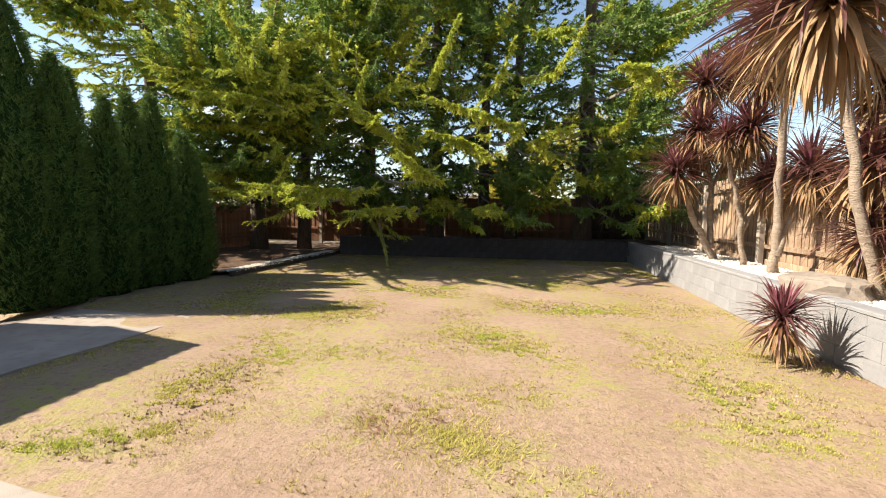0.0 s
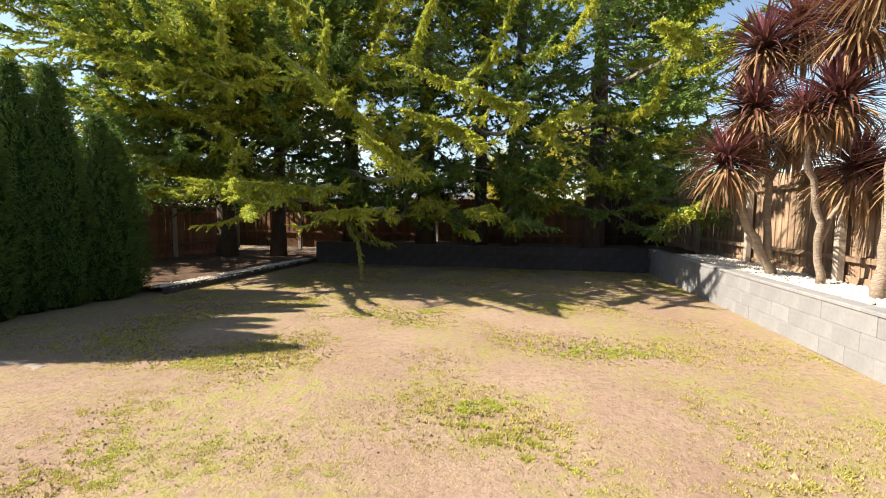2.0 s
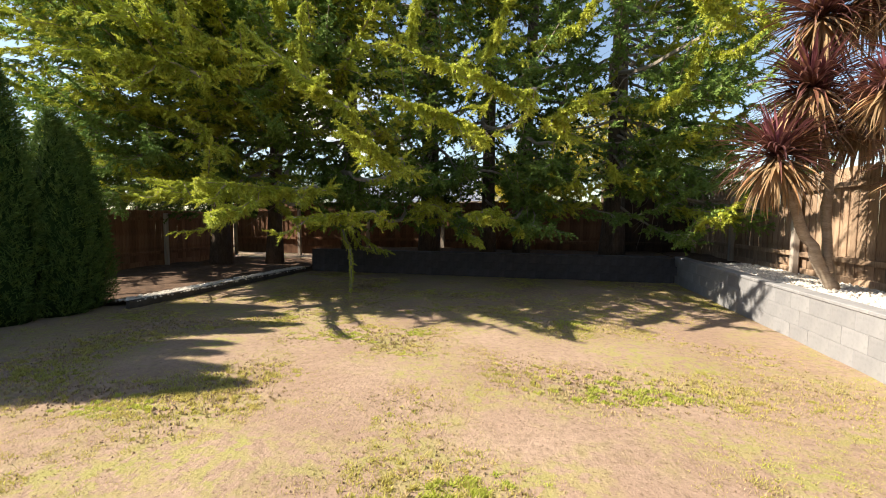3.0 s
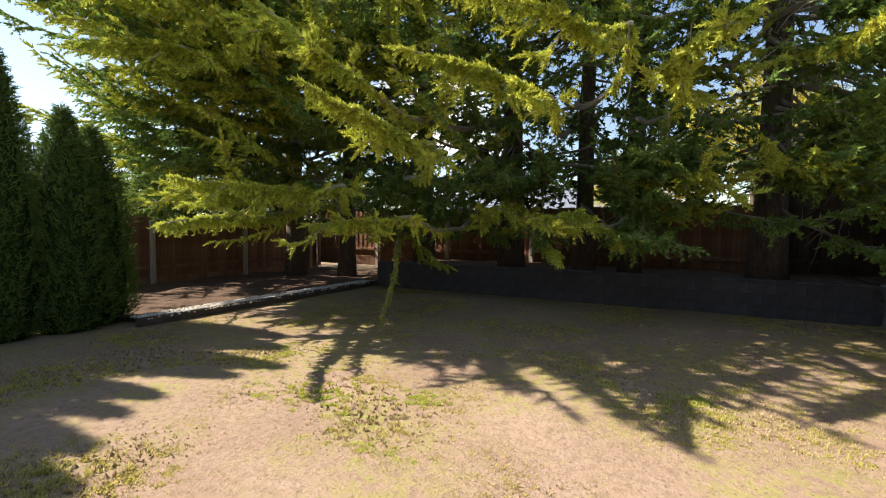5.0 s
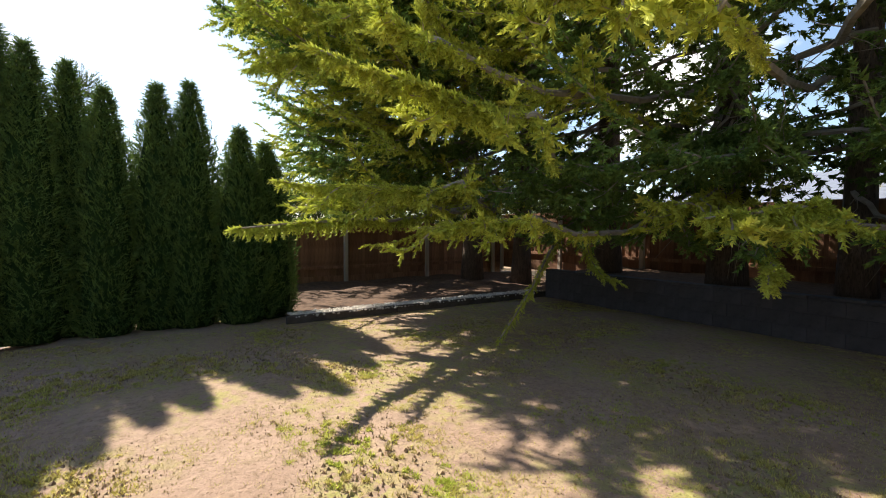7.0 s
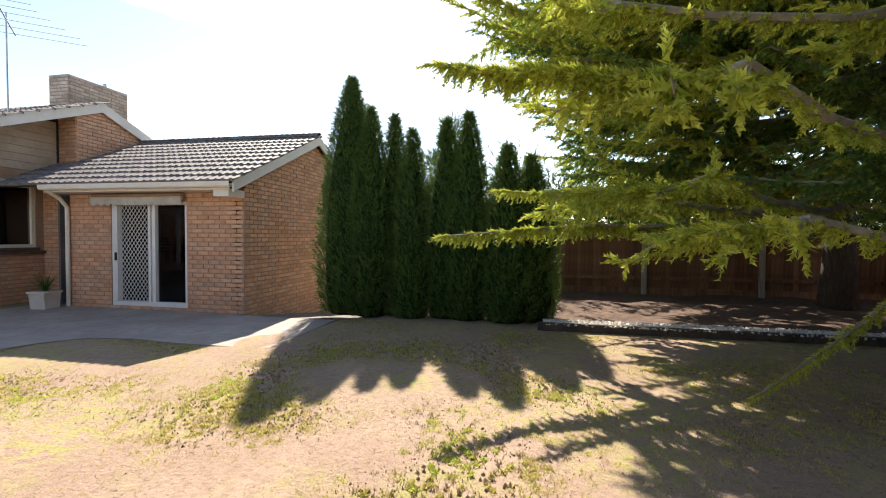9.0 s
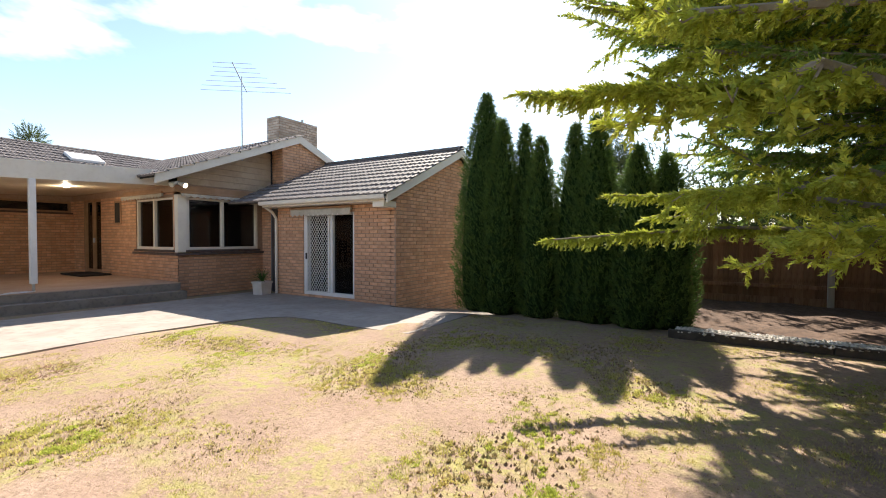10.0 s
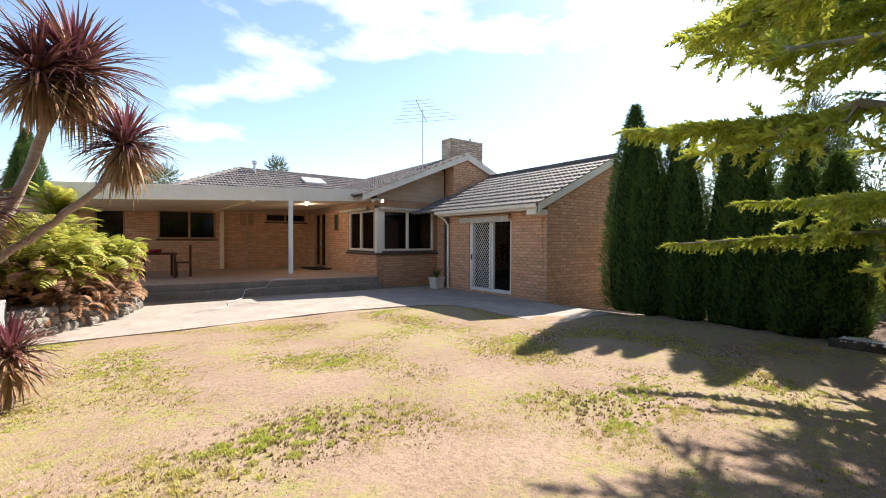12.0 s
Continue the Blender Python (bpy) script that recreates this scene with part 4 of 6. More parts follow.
part("pilaster", boxed((-1.55, VY + 0.014, 0.392), (-1.40, VY + 0.10, 2.70), 0.005), M_LINING, house, "varnished timber pilaster")
part("conduit", tube(bmesh.new(), [(-2.42, VY + 0.04, 0.4), (-2.42, VY + 0.04, 2.7)], [0.025, 0.025]), M_TANPAINT, house)
part("wall_vent", boxed((-2.66, VY + 0.014, 2.16), (-2.16, VY + 0.05, 2.66), 0.006), M_BROWNTRIM, house, "brown timber framed vent")
part("downpipe", tube(bmesh.new(), [(WX + 0.06, -0.66, 0.02), (WX + 0.06, -0.66, 2.05), (WX + 0.2, -0.66, 2.22), (WX + 0.45, -0.66, 2.36)], [0.04] * 4, 10), M_CREAM, house, "cream downpipe")
art = thing("wall_plaque", pose(BX + 0.014, -5.45, 1.9), "dark picture in a brown frame on brick", "plaque")
part("frame", boxed((0, -0.2, 0), (0.03, 0.2, 0.68), 0.008), M_BROWNTRIM, art)
part("panel", boxed((0.03, -0.15, 0.05), (0.036, 0.15, 0.63)), M_DARK, art, "dark picture panel")
# house body that closes the place behind
bm = bmesh.new()
for lo, hi in (((-14.0, -17.0, -1.2), (-13.8, -2.2, 3.0)), ((-14.0, -17.2, -1.2), (8.2, -17.0, 3.0)), ((8.0, -17.0, -0.1), (8.2, VY - 0.2, 3.0)), ((-14.0, -2.2, -1.2), (gx0 - 0.2, -2.0, 3.0))):
    box(bm, lo, hi)
part("outer_wall", bm, M_BRICKJ, house)

# ---- conifers ----
def scatter(name, tmpl, pos, dirs, sizes, mat, parent, label="", roll=0.6):
    """One mesh of many copies of a template, its x axis laid along dirs."""
    tv, tf = tmpl
    d = dirs / np.linalg.norm(dirs, axis=1, keepdims=True)
    up = np.tile(np.array([0, 0, 1.0]), (len(d), 1)) + RNG.normal(0, roll * 0.5, d.shape)
    y = np.cross(up, d)
    y /= np.linalg.norm(y, axis=1, keepdims=True) + 1e-9
    z = np.cross(d, y)
    basis = np.stack([d, y, z], 1) * sizes[:, None, None]
    v = np.einsum("kc,nci->nki", tv, basis) + pos[:, None]
    f = tf[None] + (np.arange(len(pos)) * len(tv))[:, None, None]
    me = bpy.data.meshes.new(name)
    nv, nf, w = v.shape[0] * v.shape[1], f.shape[0] * f.shape[1], f.shape[2]
    me.vertices.add(nv), me.loops.add(nf * w), me.polygons.add(nf)
    me.vertices.foreach_set("co", v.reshape(-1).astype(np.float32))
    me.loops.foreach_set("vertex_index", f.reshape(-1).astype(np.int32))
    me.polygons.foreach_set("loop_start", np.arange(0, nf * w, w, dtype=np.int32))
    me.update(calc_edges=True)
    me.materials.append(mat)
    return part(name, me, mat, parent, label)


def plume_template(n_leaf, length, seed):
    """A short feathery spray: slim triangles round a bent axis along +x."""
    rng = np.random.default_rng(seed)
    v, f = [], []
    for k in range(n_leaf):
        t = (k + 0.3) / n_leaf
        root = np.array([t * length * 0.85, 0.0, 0.12 * length * math.sin(t * 3)])
        az = k * 2.39
        d = np.array([1.0, 0.75 * math.cos(az), 0.75 * math.sin(az) - 0.2])
        d /= np.linalg.norm(d)
        ll = length * rng.uniform(0.34, 0.55) * (1.05 - 0.45 * t)
        s = np.cross(d, rng.normal(0, 1, 3))
        s *= ll * 0.14 / np.linalg.norm(s)
        i = len(v)
        v += [root - s, root + s, root + d * ll]
        f.append((i, i + 1, i + 2))
    return np.array(v), np.array(f)


SPRAY = plume_template(9, 0.20, 3)


def finger_template(length, needles, reach, seed):
    """A branchlet: short needles set all round a drooping axis along +x."""
    rng = np.random.default_rng(seed)
    v, f = [], []
    for k in range(needles):
        t = (k + rng.uniform(0.0, 1.0)) / needles
        root = np.array([t * length * 0.92, 0.03 * length * math.sin(5 * t + seed), -0.30 * length * t * t])
        az = k * 2.39 + rng.uniform(-0.4, 0.4)
        d = np.array([rng.uniform(0.6, 1.3), math.cos(az), 0.8 * math.sin(az) - 0.25])
        d /= np.linalg.norm(d)
        ll = reach * rng.uniform(0.7, 1.25) * (1.15 - 0.65 * t)
        s = np.cross(d, rng.normal(0, 1, 3))
        s *= ll * 0.28 / np.linalg.norm(s)
        i = len(v)
        v += [root - s, root + s, root + d * ll]
        f.append((i, i + 1, i + 2))
    return np.array(v), np.array(f)


FINGERS = [finger_template(0.30, 20, 0.09, 3), finger_template(0.30, 20, 0.095, 4)]


def limb_points(start, tip, sag, n=11, lift=0.0, ease=1.0):
    """A limb that leaves the trunk, sags in the middle and lifts at its tip."""
    a, b = np.array(start, float), np.array(tip, float)
    t = np.linspace(0, 1, n)[:, None]
    p = a + (b - a) * t
    p[:, 2] = b[2] + (a[2] - b[2]) * (1 - t[:, 0]) ** ease
    p[:, 2] -= (sag * np.sin(t * math.pi))[:, 0]
    p[:, 2] += (lift * (np.clip(t - 0.7, 0, 1) / 0.3) ** 2)[:, 0]
    side = np.cross(b - a, [0, 0, 1.0])
    side /= np.linalg.norm(side) + 1e-9
    p += side * (0.05 * np.linalg.norm(b - a) * np.sin(t * 4.0 + a[0] + b[1]))
    p[:, 2] += (0.022 * np.linalg.norm(b - a) * np.sin(t * 7.0 + a[2] * 3 + b[0]) * t)[:, 0]
    p[1:-1] += RNG.normal(0, 0.03, (n - 2, 3))
    return p


def clothe(points, start, step, size, hang):
    """Where branchlets sit along a limb: pairs to either side that droop, and a leader."""
    seg = np.linalg.norm(np.diff(points, axis=0), axis=1)
    n = max(3, int(seg.sum() * (1 - start) / step))
    u = (np.arange(n) + RNG.uniform(0, 1, n)) / n
    x = (start + (1 - start) * u) * (len(points) - 1)
    i = np.minimum(x.astype(int), len(points) - 2)
    fr = (x - i)[:, None]
    base = points[i] * (1 - fr) + points[i + 1] * fr
    axis = points[i + 1] - points[i]
    axis /= np.linalg.norm(axis, axis=1, keepdims=True)
    side = np.cross(axis, [0, 0, 1.0])
    side /= np.linalg.norm(side, axis=1, keepdims=True) + 1e-9
    sign = np.where(np.arange(n) % 2, 1.0, -1.0)
    crest = RNG.uniform(0, 1, n) < 0.22
    d = axis * RNG.uniform(0.55, 1.1, n)[:, None] + side * (sign * np.where(crest, 0.15, RNG.uniform(0.35, 1.0, n)))[:, None]
    d[:, 2] += np.where(crest, RNG.uniform(0.0, 0.35, n), RNG.uniform(-hang, 0.1, n))
    ln = size * np.interp(u, [0, 0.3, 0.8, 1.0], [0.7, 1.0, 0.9, 0.6]) * RNG.uniform(0.6, 1.25, n)
    pos = np.concatenate([base, points[-1:]])
    d = np.concatenate([d, points[-1:] - points[-2:-1]])
    return pos, d, np.append(ln, size * 0.9)


def conifer(x, y, z, height, radius, lean, reach0, named=(), label="", n_limbs=30, low=2.0, arc=(-2.9, -0.2), wide=0.45, fill=(), swept=()):
    ob = thing("conifer", pose(x, y, z), label, "tree", "conifers along the back fence")
    top = np.array([lean[0], lean[1], height])
    tr = bmesh.new()
    tp = [top * t + np.array([0.12 * math.sin(4 * t + x), 0.1 * math.cos(5 * t + x), 0]) * t for t in np.linspace(0, 1, 12)]
    tp[0] = np.array([0, 0, -0.3])
    tube(tr, tp, [radius * (1.4 if i == 0 else 1.05 - 0.082 * i) + 0.02 for i in range(12)], 10)
    part("trunk", tr, M_BARK, ob, "dark rough-barked trunk", smooth=True)
    br = bmesh.new()
    pos, dirs, sizes, gold = [], [], [], []
    origin = np.array([x, y, z])
    arms = []
    for tip, sag, lift, *thin in named:
        tip = np.array(tip) - origin
        flat = np.hypot(*tip[:2])
        h = max(1.0, tip[2] + 0.21 * flat)
        arms.append((limb_points(top * (h / height), tip - np.array([0, 0, lift]), sag * 0.6, 13, lift, 2.0 if tip[2] + z < 2.5 else 1.2), 0.45, thin[0] if thin else 0.07, 150))
    for tip, via in swept:
        tip, via = np.array(tip) - origin, np.array(via) - origin
        inner = limb_points(top * ((via[2] + 0.9) / height), via, 0.25, 9, 0.0, 1.5)
        t = np.linspace(0, 1, 9)[1:, None]
        bow = via + (via - inner[-3]) * 0.25
        outer = via * (1 - t) ** 2 + bow * 2 * t * (1 - t) + tip * t ** 2 + RNG.normal(0, 0.012, (8, 3))
        arms.append((np.concatenate([inner, outer]), 0.46, 0.07, 200))
    for (xa, xb), (ya, yb), (za, zb), count in fill:
        for k in range(count):
            tip = np.array([RNG.uniform(xa, xb), RNG.uniform(ya, yb), RNG.uniform(za, zb)]) - origin
            h = tip[2] + RNG.uniform(0.5, 1.7)
            arms.append((limb_points(top * (h / height), tip, RNG.uniform(0.1, 0.5), 11, RNG.uniform(0.1, 0.5)), 0.34, RNG.uniform(0.09, 0.15), 62))
    n_limbs = int(n_limbs * 1.1)
    for k in range(n_limbs):
        f = (k + RNG.uniform(0, 1)) / n_limbs
        h = low + (min(height, 10.5) - low) * f ** 1.05
        if k % 4 == 3:
            az = RNG.uniform(0.2, 2.9)
            reach = reach0 * RNG.uniform(0.35, 0.65)
        else:
            az = RNG.uniform(*arc)
            reach = reach0 * (1.0 - wide * f) * RNG.uniform(0.95 - wide, 1.08)
        d = np.array([math.cos(az), math.sin(az), 0])
        s = top * (h / height)
        tip = s + d * reach + np.array([0, 0, RNG.uniform(-0.22, 0.05) * reach])
        arms.append((limb_points(s, tip, RNG.uniform(0.1, 0.5), 11, RNG.uniform(0.1, 0.7)), RNG.uniform(0.27, 0.40), RNG.uniform(0.08, 0.14), 66))
    # limbs keep clear of the open lawn where people walk
    a0, a1 = np.array([0.3, 6.5, 1.6]) - origin, np.array([1.9, 10.7, 1.7]) - origin

    def clear(q):
        t = np.clip(((q - a0) @ (a1 - a0)) / ((a1 - a0) @ (a1 - a0)), 0, 1)
        return np.linalg.norm(q - a0 - t[:, None] * (a1 - a0), axis=1) > 1.75
    for p, start, girth, dens in arms:
        if not clear(p).all():
            continue
        near = dens > 100
        high = (p[0] + origin)[2] > 8.0
        # near limbs take the sunlit gold colour, most others the shaded green
        golden = near or RNG.uniform(0, 1) < (0.4 if x < -8 else 0.22)
        L = np.linalg.norm(p[-1] - p[0])
        tube(br, p, [0.010 + 0.008 * L * (1 - t) ** 1.3 for t in np.linspace(0, 1, len(p))], 5, cap=False)

        def dress(q, st, step, size, droop):
            a, b, c = clothe(q, st, step * (1.7 if high else 1.0), size * (1.8 if high else 1.0), droop)
            pos.append(a), dirs.append(b), sizes.append(c / 0.30), gold.append(np.full(len(a), golden))
        dress(p, start - (0.1 if near else 0.0), 0.014 if near else 0.062, 0.21 * min(1.0, girth / 0.07) if near else 0.34, 2.2 if near else 0.75)
        axis = (p[-1] - p[0]) / L
        side = np.cross(axis, [0, 0, 1.0])
        side /= np.linalg.norm(side) + 1e-9
        for q in range(6 if dens > 150 else 5 if near else 6):
            i = int(RNG.integers(8, 16)) if dens > 150 else int(RNG.integers(3, 6 if near else 9))
            ln = RNG.uniform(0.25, 0.55) if dens > 150 else L * RNG.uniform(0.12, 0.27) * (1.25 - 0.07 * i)
            sg = 1 if q % 2 else -1
            e = p[i] + (axis * RNG.uniform(0.5, 0.9) + side * sg * RNG.uniform(0.4, 0.9)) * ln + np.array([0, 0, (RNG.uniform(-0.9, 0.1) if dens > 150 else RNG.uniform(-0.4, 0.08)) * ln])
            sp = limb_points(p[i], e, 0.05, 5, 0.06)
            tube(br, sp, [0.012, 0.010, 0.008, 0.006, 0.003], 4, cap=False)
            dress(sp, 0.15, 0.05 if near else 0.07, 0.24 if near else 0.30, 0.8)
        for q in range(6):
            i = int(RNG.integers(1, 5))
            e = p[i] + RNG.normal(0, 0.4, 3) + np.array([0, 0, -0.15])
            tube(br, [p[i], (p[i] + e) / 2 + RNG.normal(0, 0.05, 3), e], [0.010, 0.006, 0.002], 3, cap=False)
    tagged(part("limbwork", br, M_TWIG, ob, "grey bare inner twigs"), kind="stuff")
    pos, dirs = np.concatenate(pos), np.concatenate(dirs)
    keep = ((pos + origin)[:, 2] > 0.06) & clear(pos)
    pos, dirs, sizes = pos[keep], dirs[keep], np.concatenate(sizes)[keep]
    gold = np.concatenate(gold)[keep]
    # sprays round the trunk, with the crown's inner shade in their colour
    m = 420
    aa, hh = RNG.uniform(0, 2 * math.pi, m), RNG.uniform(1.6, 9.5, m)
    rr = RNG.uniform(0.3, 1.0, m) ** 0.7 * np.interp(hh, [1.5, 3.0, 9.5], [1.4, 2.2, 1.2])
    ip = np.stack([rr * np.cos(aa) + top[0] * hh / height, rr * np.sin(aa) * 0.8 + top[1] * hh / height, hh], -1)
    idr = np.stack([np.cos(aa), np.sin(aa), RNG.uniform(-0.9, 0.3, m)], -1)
    tagged(scatter("inner_crown", FINGERS[0], ip, idr, RNG.uniform(0.9, 1.6, m), M_INNER_SHADE, ob, "deeper green inner foliage, darkened for the crown's shade", 1.0), kind="stuff")
    tagged(scatter("crown", FINGERS[0], pos[~gold], dirs[~gold], sizes[~gold], M_CONIFER_SHADED, ob, "green drooping conifer sprays, shaded tone in the colour", 0.7), kind="stuff")
    tagged(scatter("golden_sprays", FINGERS[1], pos[gold], dirs[gold], sizes[gold], M_CONIFER_SUNLIT, ob, "golden-green sprays of the outer branches, sunlit tone in the colour", 0.7), kind="stuff")
    return ob


G = lambda x, y, z: (*yard(x, y), z)
conifer(-13.4, 13.6, 0.0, 12.5, 0.26, (0.0, 0.0), 5.4, [(G(-9.9, 12.0, 6.6), 0.4, 0.3), (G(-9.6, 12.2, 4.9), 0.4, 0.3), (G(-10.3, 12.6, 8.0), 0.4, 0.3), ((-8.2, 10.8, 5.2), 0.2, 0.1), ((-9.0, 10.4, 6.2), 0.2, 0.1), ((-8.6, 11.4, 4.2), 0.2, 0.1), ((-7.6, 11.7, 6.8), 0.2, 0.2), ((-9.4, 10.3, 3.6), 0.2, 0.1), ((-10.2, 9.9, 5.6), 0.2, 0.1)], "large golden-green conifer beyond the side fence", 20, 2.8, (-2.6, 0.4), 0.25, [((-14.5, -12.0), (8.4, 9.6), (6.2, 9.5), 14), ((-12.5, -9.5), (9.8, 12.5), (1.7, 3.2), 9)])
conifer(-10.2, 15.1, 0.0, 12.5, 0.27, (-0.4, 0.2), 5.9, [(G(-8.6, 12.0, 6.0), 0.5, 0.3), (G(-8.2, 11.6, 7.6), 0.5, 0.3), (G(-8.9, 12.4, 4.4), 0.4, 0.3), (G(-6.9, 13.2, 3.5), 0.3, 0.2), (G(-7.0, 11.8, 2.3), 0.3, 0.2), (G(-7.6, 11.6, 5.0), 0.4, 0.3), (G(-6.4, 12.2, 6.2), 0.4, 0.3)], "large spreading golden-green conifer with a dark trunk", 17, 2.2, (-3.3, -0.3), 0.22, [((-8.8, -6.0), (7.7, 9.0), (3.9, 5.8), 12), ((-9.3, -5.8), (8.7, 9.8), (2.0, 4.0), 11), ((-10.0, -6.2), (10.5, 13.5), (1.7, 3.0), 10)])
conifer(-8.6, 15.6, 0.0, 13.5, 0.22, (0.5, 0.1), 6.6, [(G(-2.3, 8.45, 1.5), 0.1, 0.05), (G(-3.1, 9.05, 2.15), 0.25, 0.1), (G(-5.0, 11.0, 3.6), 0.3, 0.3), (G(-4.6, 10.6, 4.9), 0.4, 0.4), ((-6.0, 7.9, 4.9), 0.4, 0.3), ((-7.0, 8.3, 4.8), 0.4, 0.3), ((-5.2, 7.3, 5.4), 0.4, 0.3), ((-4.6, 8.0, 4.6), 0.4, 0.3)], "large conifer with long low sweeping branches", 17, 3.4, (-2.5, -0.3), 0.2, swept=[((-7.27, 8.36, 4.1), (-5.9, 9.2, 4.0)), ((-6.5, 9.1, 2.15), (-5.4, 9.9, 2.0)), ((-5.18, 8.84, 2.06), (-4.4, 10.2, 2.0)), ((-5.7, 8.72, 4.9), (-4.6, 9.6, 5.5))], fill=[((-8.0, -4.6), (7.7, 9.2), (4.1, 6.4), 23), ((-6.4, -4.6), (8.9, 10.4), (2.8, 4.4), 8)])
conifer(-6.0, 15.9, 0.5, 14.0, 0.25, (0.0, -0.2), 6.8, [(G(-1.6, 9.2, 4.4), 0.5, 0.5), (G(-2.6, 9.8, 5.4), 0.4, 0.4), (G(-1.7, 10.9, 0.25), -0.9, -0.3, 0.045)], "tall conifer with drooping golden-green branches", 30, 3.4, (-2.6, -0.3), 0.22, swept=[((-2.48, 8.05, 2.68), (-2.5, 9.7, 2.45))], fill=[((-5.4, -1.8), (8.2, 11.0), (4.6, 7.6), 14), ((-6.4, -3.6), (11.4, 13.6), (1.4, 3.0), 10), ((-6.5, -2.5), (9.4, 11.8), (3.2, 6.2), 9)])
conifer(-3.4, 15.8, 0.5, 14.5, 0.26, (0.2, -0.1), 6.0, [(G(1.0, 11.6, 0.95), -0.2, -0.1), (G(0.2, 8.8, 5.2), 0.6, 0.6)], "tall conifer with drooping golden-green branches", 34, 2.6, (-2.7, -0.4), 0.3, swept=[((-4.52, 9.07, 4.44), (-3.13, 9.28, 3.28)), ((-4.22, 9.79, 1.52), (-3.3, 10.6, 1.6))], fill=[((-4.2, -1.2), (11.6, 13.8), (1.1, 2.9), 14)])
conifer(-1.6, 15.7, 0.5, 13.5, 0.18, (0.1, 0.0), 5.6, [(G(1.9, 11.8, 1.3), 0.0, 0.0), (G(1.2, 9.0, 4.9), 0.5, 0.5)], "tall slender-trunked conifer with hanging sprays", 24, swept=[((-2.05, 8.6, 3.82), (-0.45, 10.23, 3.5)), ((-2.07, 8.88, 3.2), (-1.2, 10.0, 3.0))])
conifer(-0.65, 15.8, 0.5, 14.0, 0.19, (0.4, 0.0), 5.6, [(G(3.0, 11.4, 2.1), 0.1, 0.0), (G(2.6, 9.2, 5.3), 0.5, 0.5)], "tall slender-trunked conifer with hanging sprays", 24, swept=[((0.87, 10.0, 3.45), (0.1, 10.9, 3.2)), ((-1.3, 10.7, 1.6), (-0.9, 12.0, 1.7))], fill=[((-1.4, 1.2), (11.6, 13.8), (1.2, 2.9), 13)])
conifer(1.8, 15.6, 0.5, 13.5, 0.27, (0.2, 0.0), 6.0, [(G(5.6, 10.2, 5.0), 0.5, 0.3), (G(6.2, 11.2, 6.3), 0.5, 0.3), (G(6.4, 12.0, 3.6), 0.5, 0.3), (G(4.5, 10.3, 2.25), 0.2, 0.1), (G(3.9, 9.6, 4.2), 0.5, 0.8), (G(3.6, 11.6, 2.6), 0.3, 0.2)], "tall conifer in the corner of the garden", 34, 2.0, (-2.7, 0.5), 0.35, swept=[((1.67, 9.13, 4.36), (2.4, 10.2, 4.6)), ((0.09, 11.4, 6.0), (1.0, 12.0, 6.2))], fill=[((2.8, 5.8), (11.5, 16.0), (3.0, 8.0), 16), ((2.2, 4.6), (10.3, 13.0), (3.6, 8.0), 10), ((1.0, 4.2), (11.8, 13.9), (1.3, 3.1), 14)])

# ---- column cypresses ----
FAN = plume_template(7, 0.17, 8)


def cypress(x, y, tips, label):
    ob = thing("cypress", pose(x, y, 0), label, "tree", "row of column cypresses")
    core = bmesh.new()
    pos, dirs = [], []
    for dx, dy, hh, rr in tips:
        prof = [(0.0, 0.82), (0.08, 0.98), (0.25, 1.0), (0.5, 0.9), (0.7, 0.68), (0.85, 0.40), (0.95, 0.16), (1.0, 0.02)]
        # solid core under the sprays, its dark colour standing for shade in the gaps
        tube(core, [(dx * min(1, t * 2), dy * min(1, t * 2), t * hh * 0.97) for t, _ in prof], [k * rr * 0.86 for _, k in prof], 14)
        n = int(5200 * hh * rr / 1.8)
        t = RNG.uniform(0, 1, n) ** 1.1
        a = RNG.uniform(0, 2 * math.pi, n)
        pr = np.interp(t, [p for p, _ in prof], [k for _, k in prof]) * rr
        lump = 1 + 0.11 * np.sin(a * 5 + t * 9 + y) + 0.09 * np.sin(a * 9 - t * 19 + y * 3)
        r = pr * lump * RNG.uniform(0.86, 1.06, n)
        k = np.minimum(1, t * 2)
        pos.append(np.stack([dx * k + r * np.cos(a), dy * k + r * np.sin(a), t * hh], -1))
        up = RNG.uniform(0.6, 2.2, n)
        dirs.append(np.stack([np.cos(a), np.sin(a), up], -1) + RNG.normal(0, 0.3, (n, 3)))
    part("inner_foliage", core, M_CYPSHADE, ob, smooth=True)
    pos, dirs = np.concatenate(pos), np.concatenate(dirs)
    scatter("crown", FAN, pos, dirs, RNG.uniform(0.55, 1.05, len(pos)), M_CYPRESS, ob, "dense dark green sprays")


for cy, hh, rr, lab in ((5.2, 4.55, 0.72, "tall dark green column cypress with a pointed top"), (5.68, 3.9, 0.50, "dark green column cypress close to a taller one"), (6.08, 3.8, 0.42, "slim dark green column cypress"),
                        (6.5, 3.45, 0.45, "dark green column cypress in the row"), (7.12, 3.66, 0.50, "dark green column cypress with a blunt top"), (7.55, 3.72, 0.50, "dark green column cypress with a pointed top"),
                        (8.25, 3.1, 0.55, "shorter dark green column cypress"), (8.68, 2.95, 0.55, "short dark green column cypress at the row's end")):
    cypress(-7.5 + 0.12 * math.sin(cy * 7), cy, [(0, 0, hh, rr * 0.82)], lab)

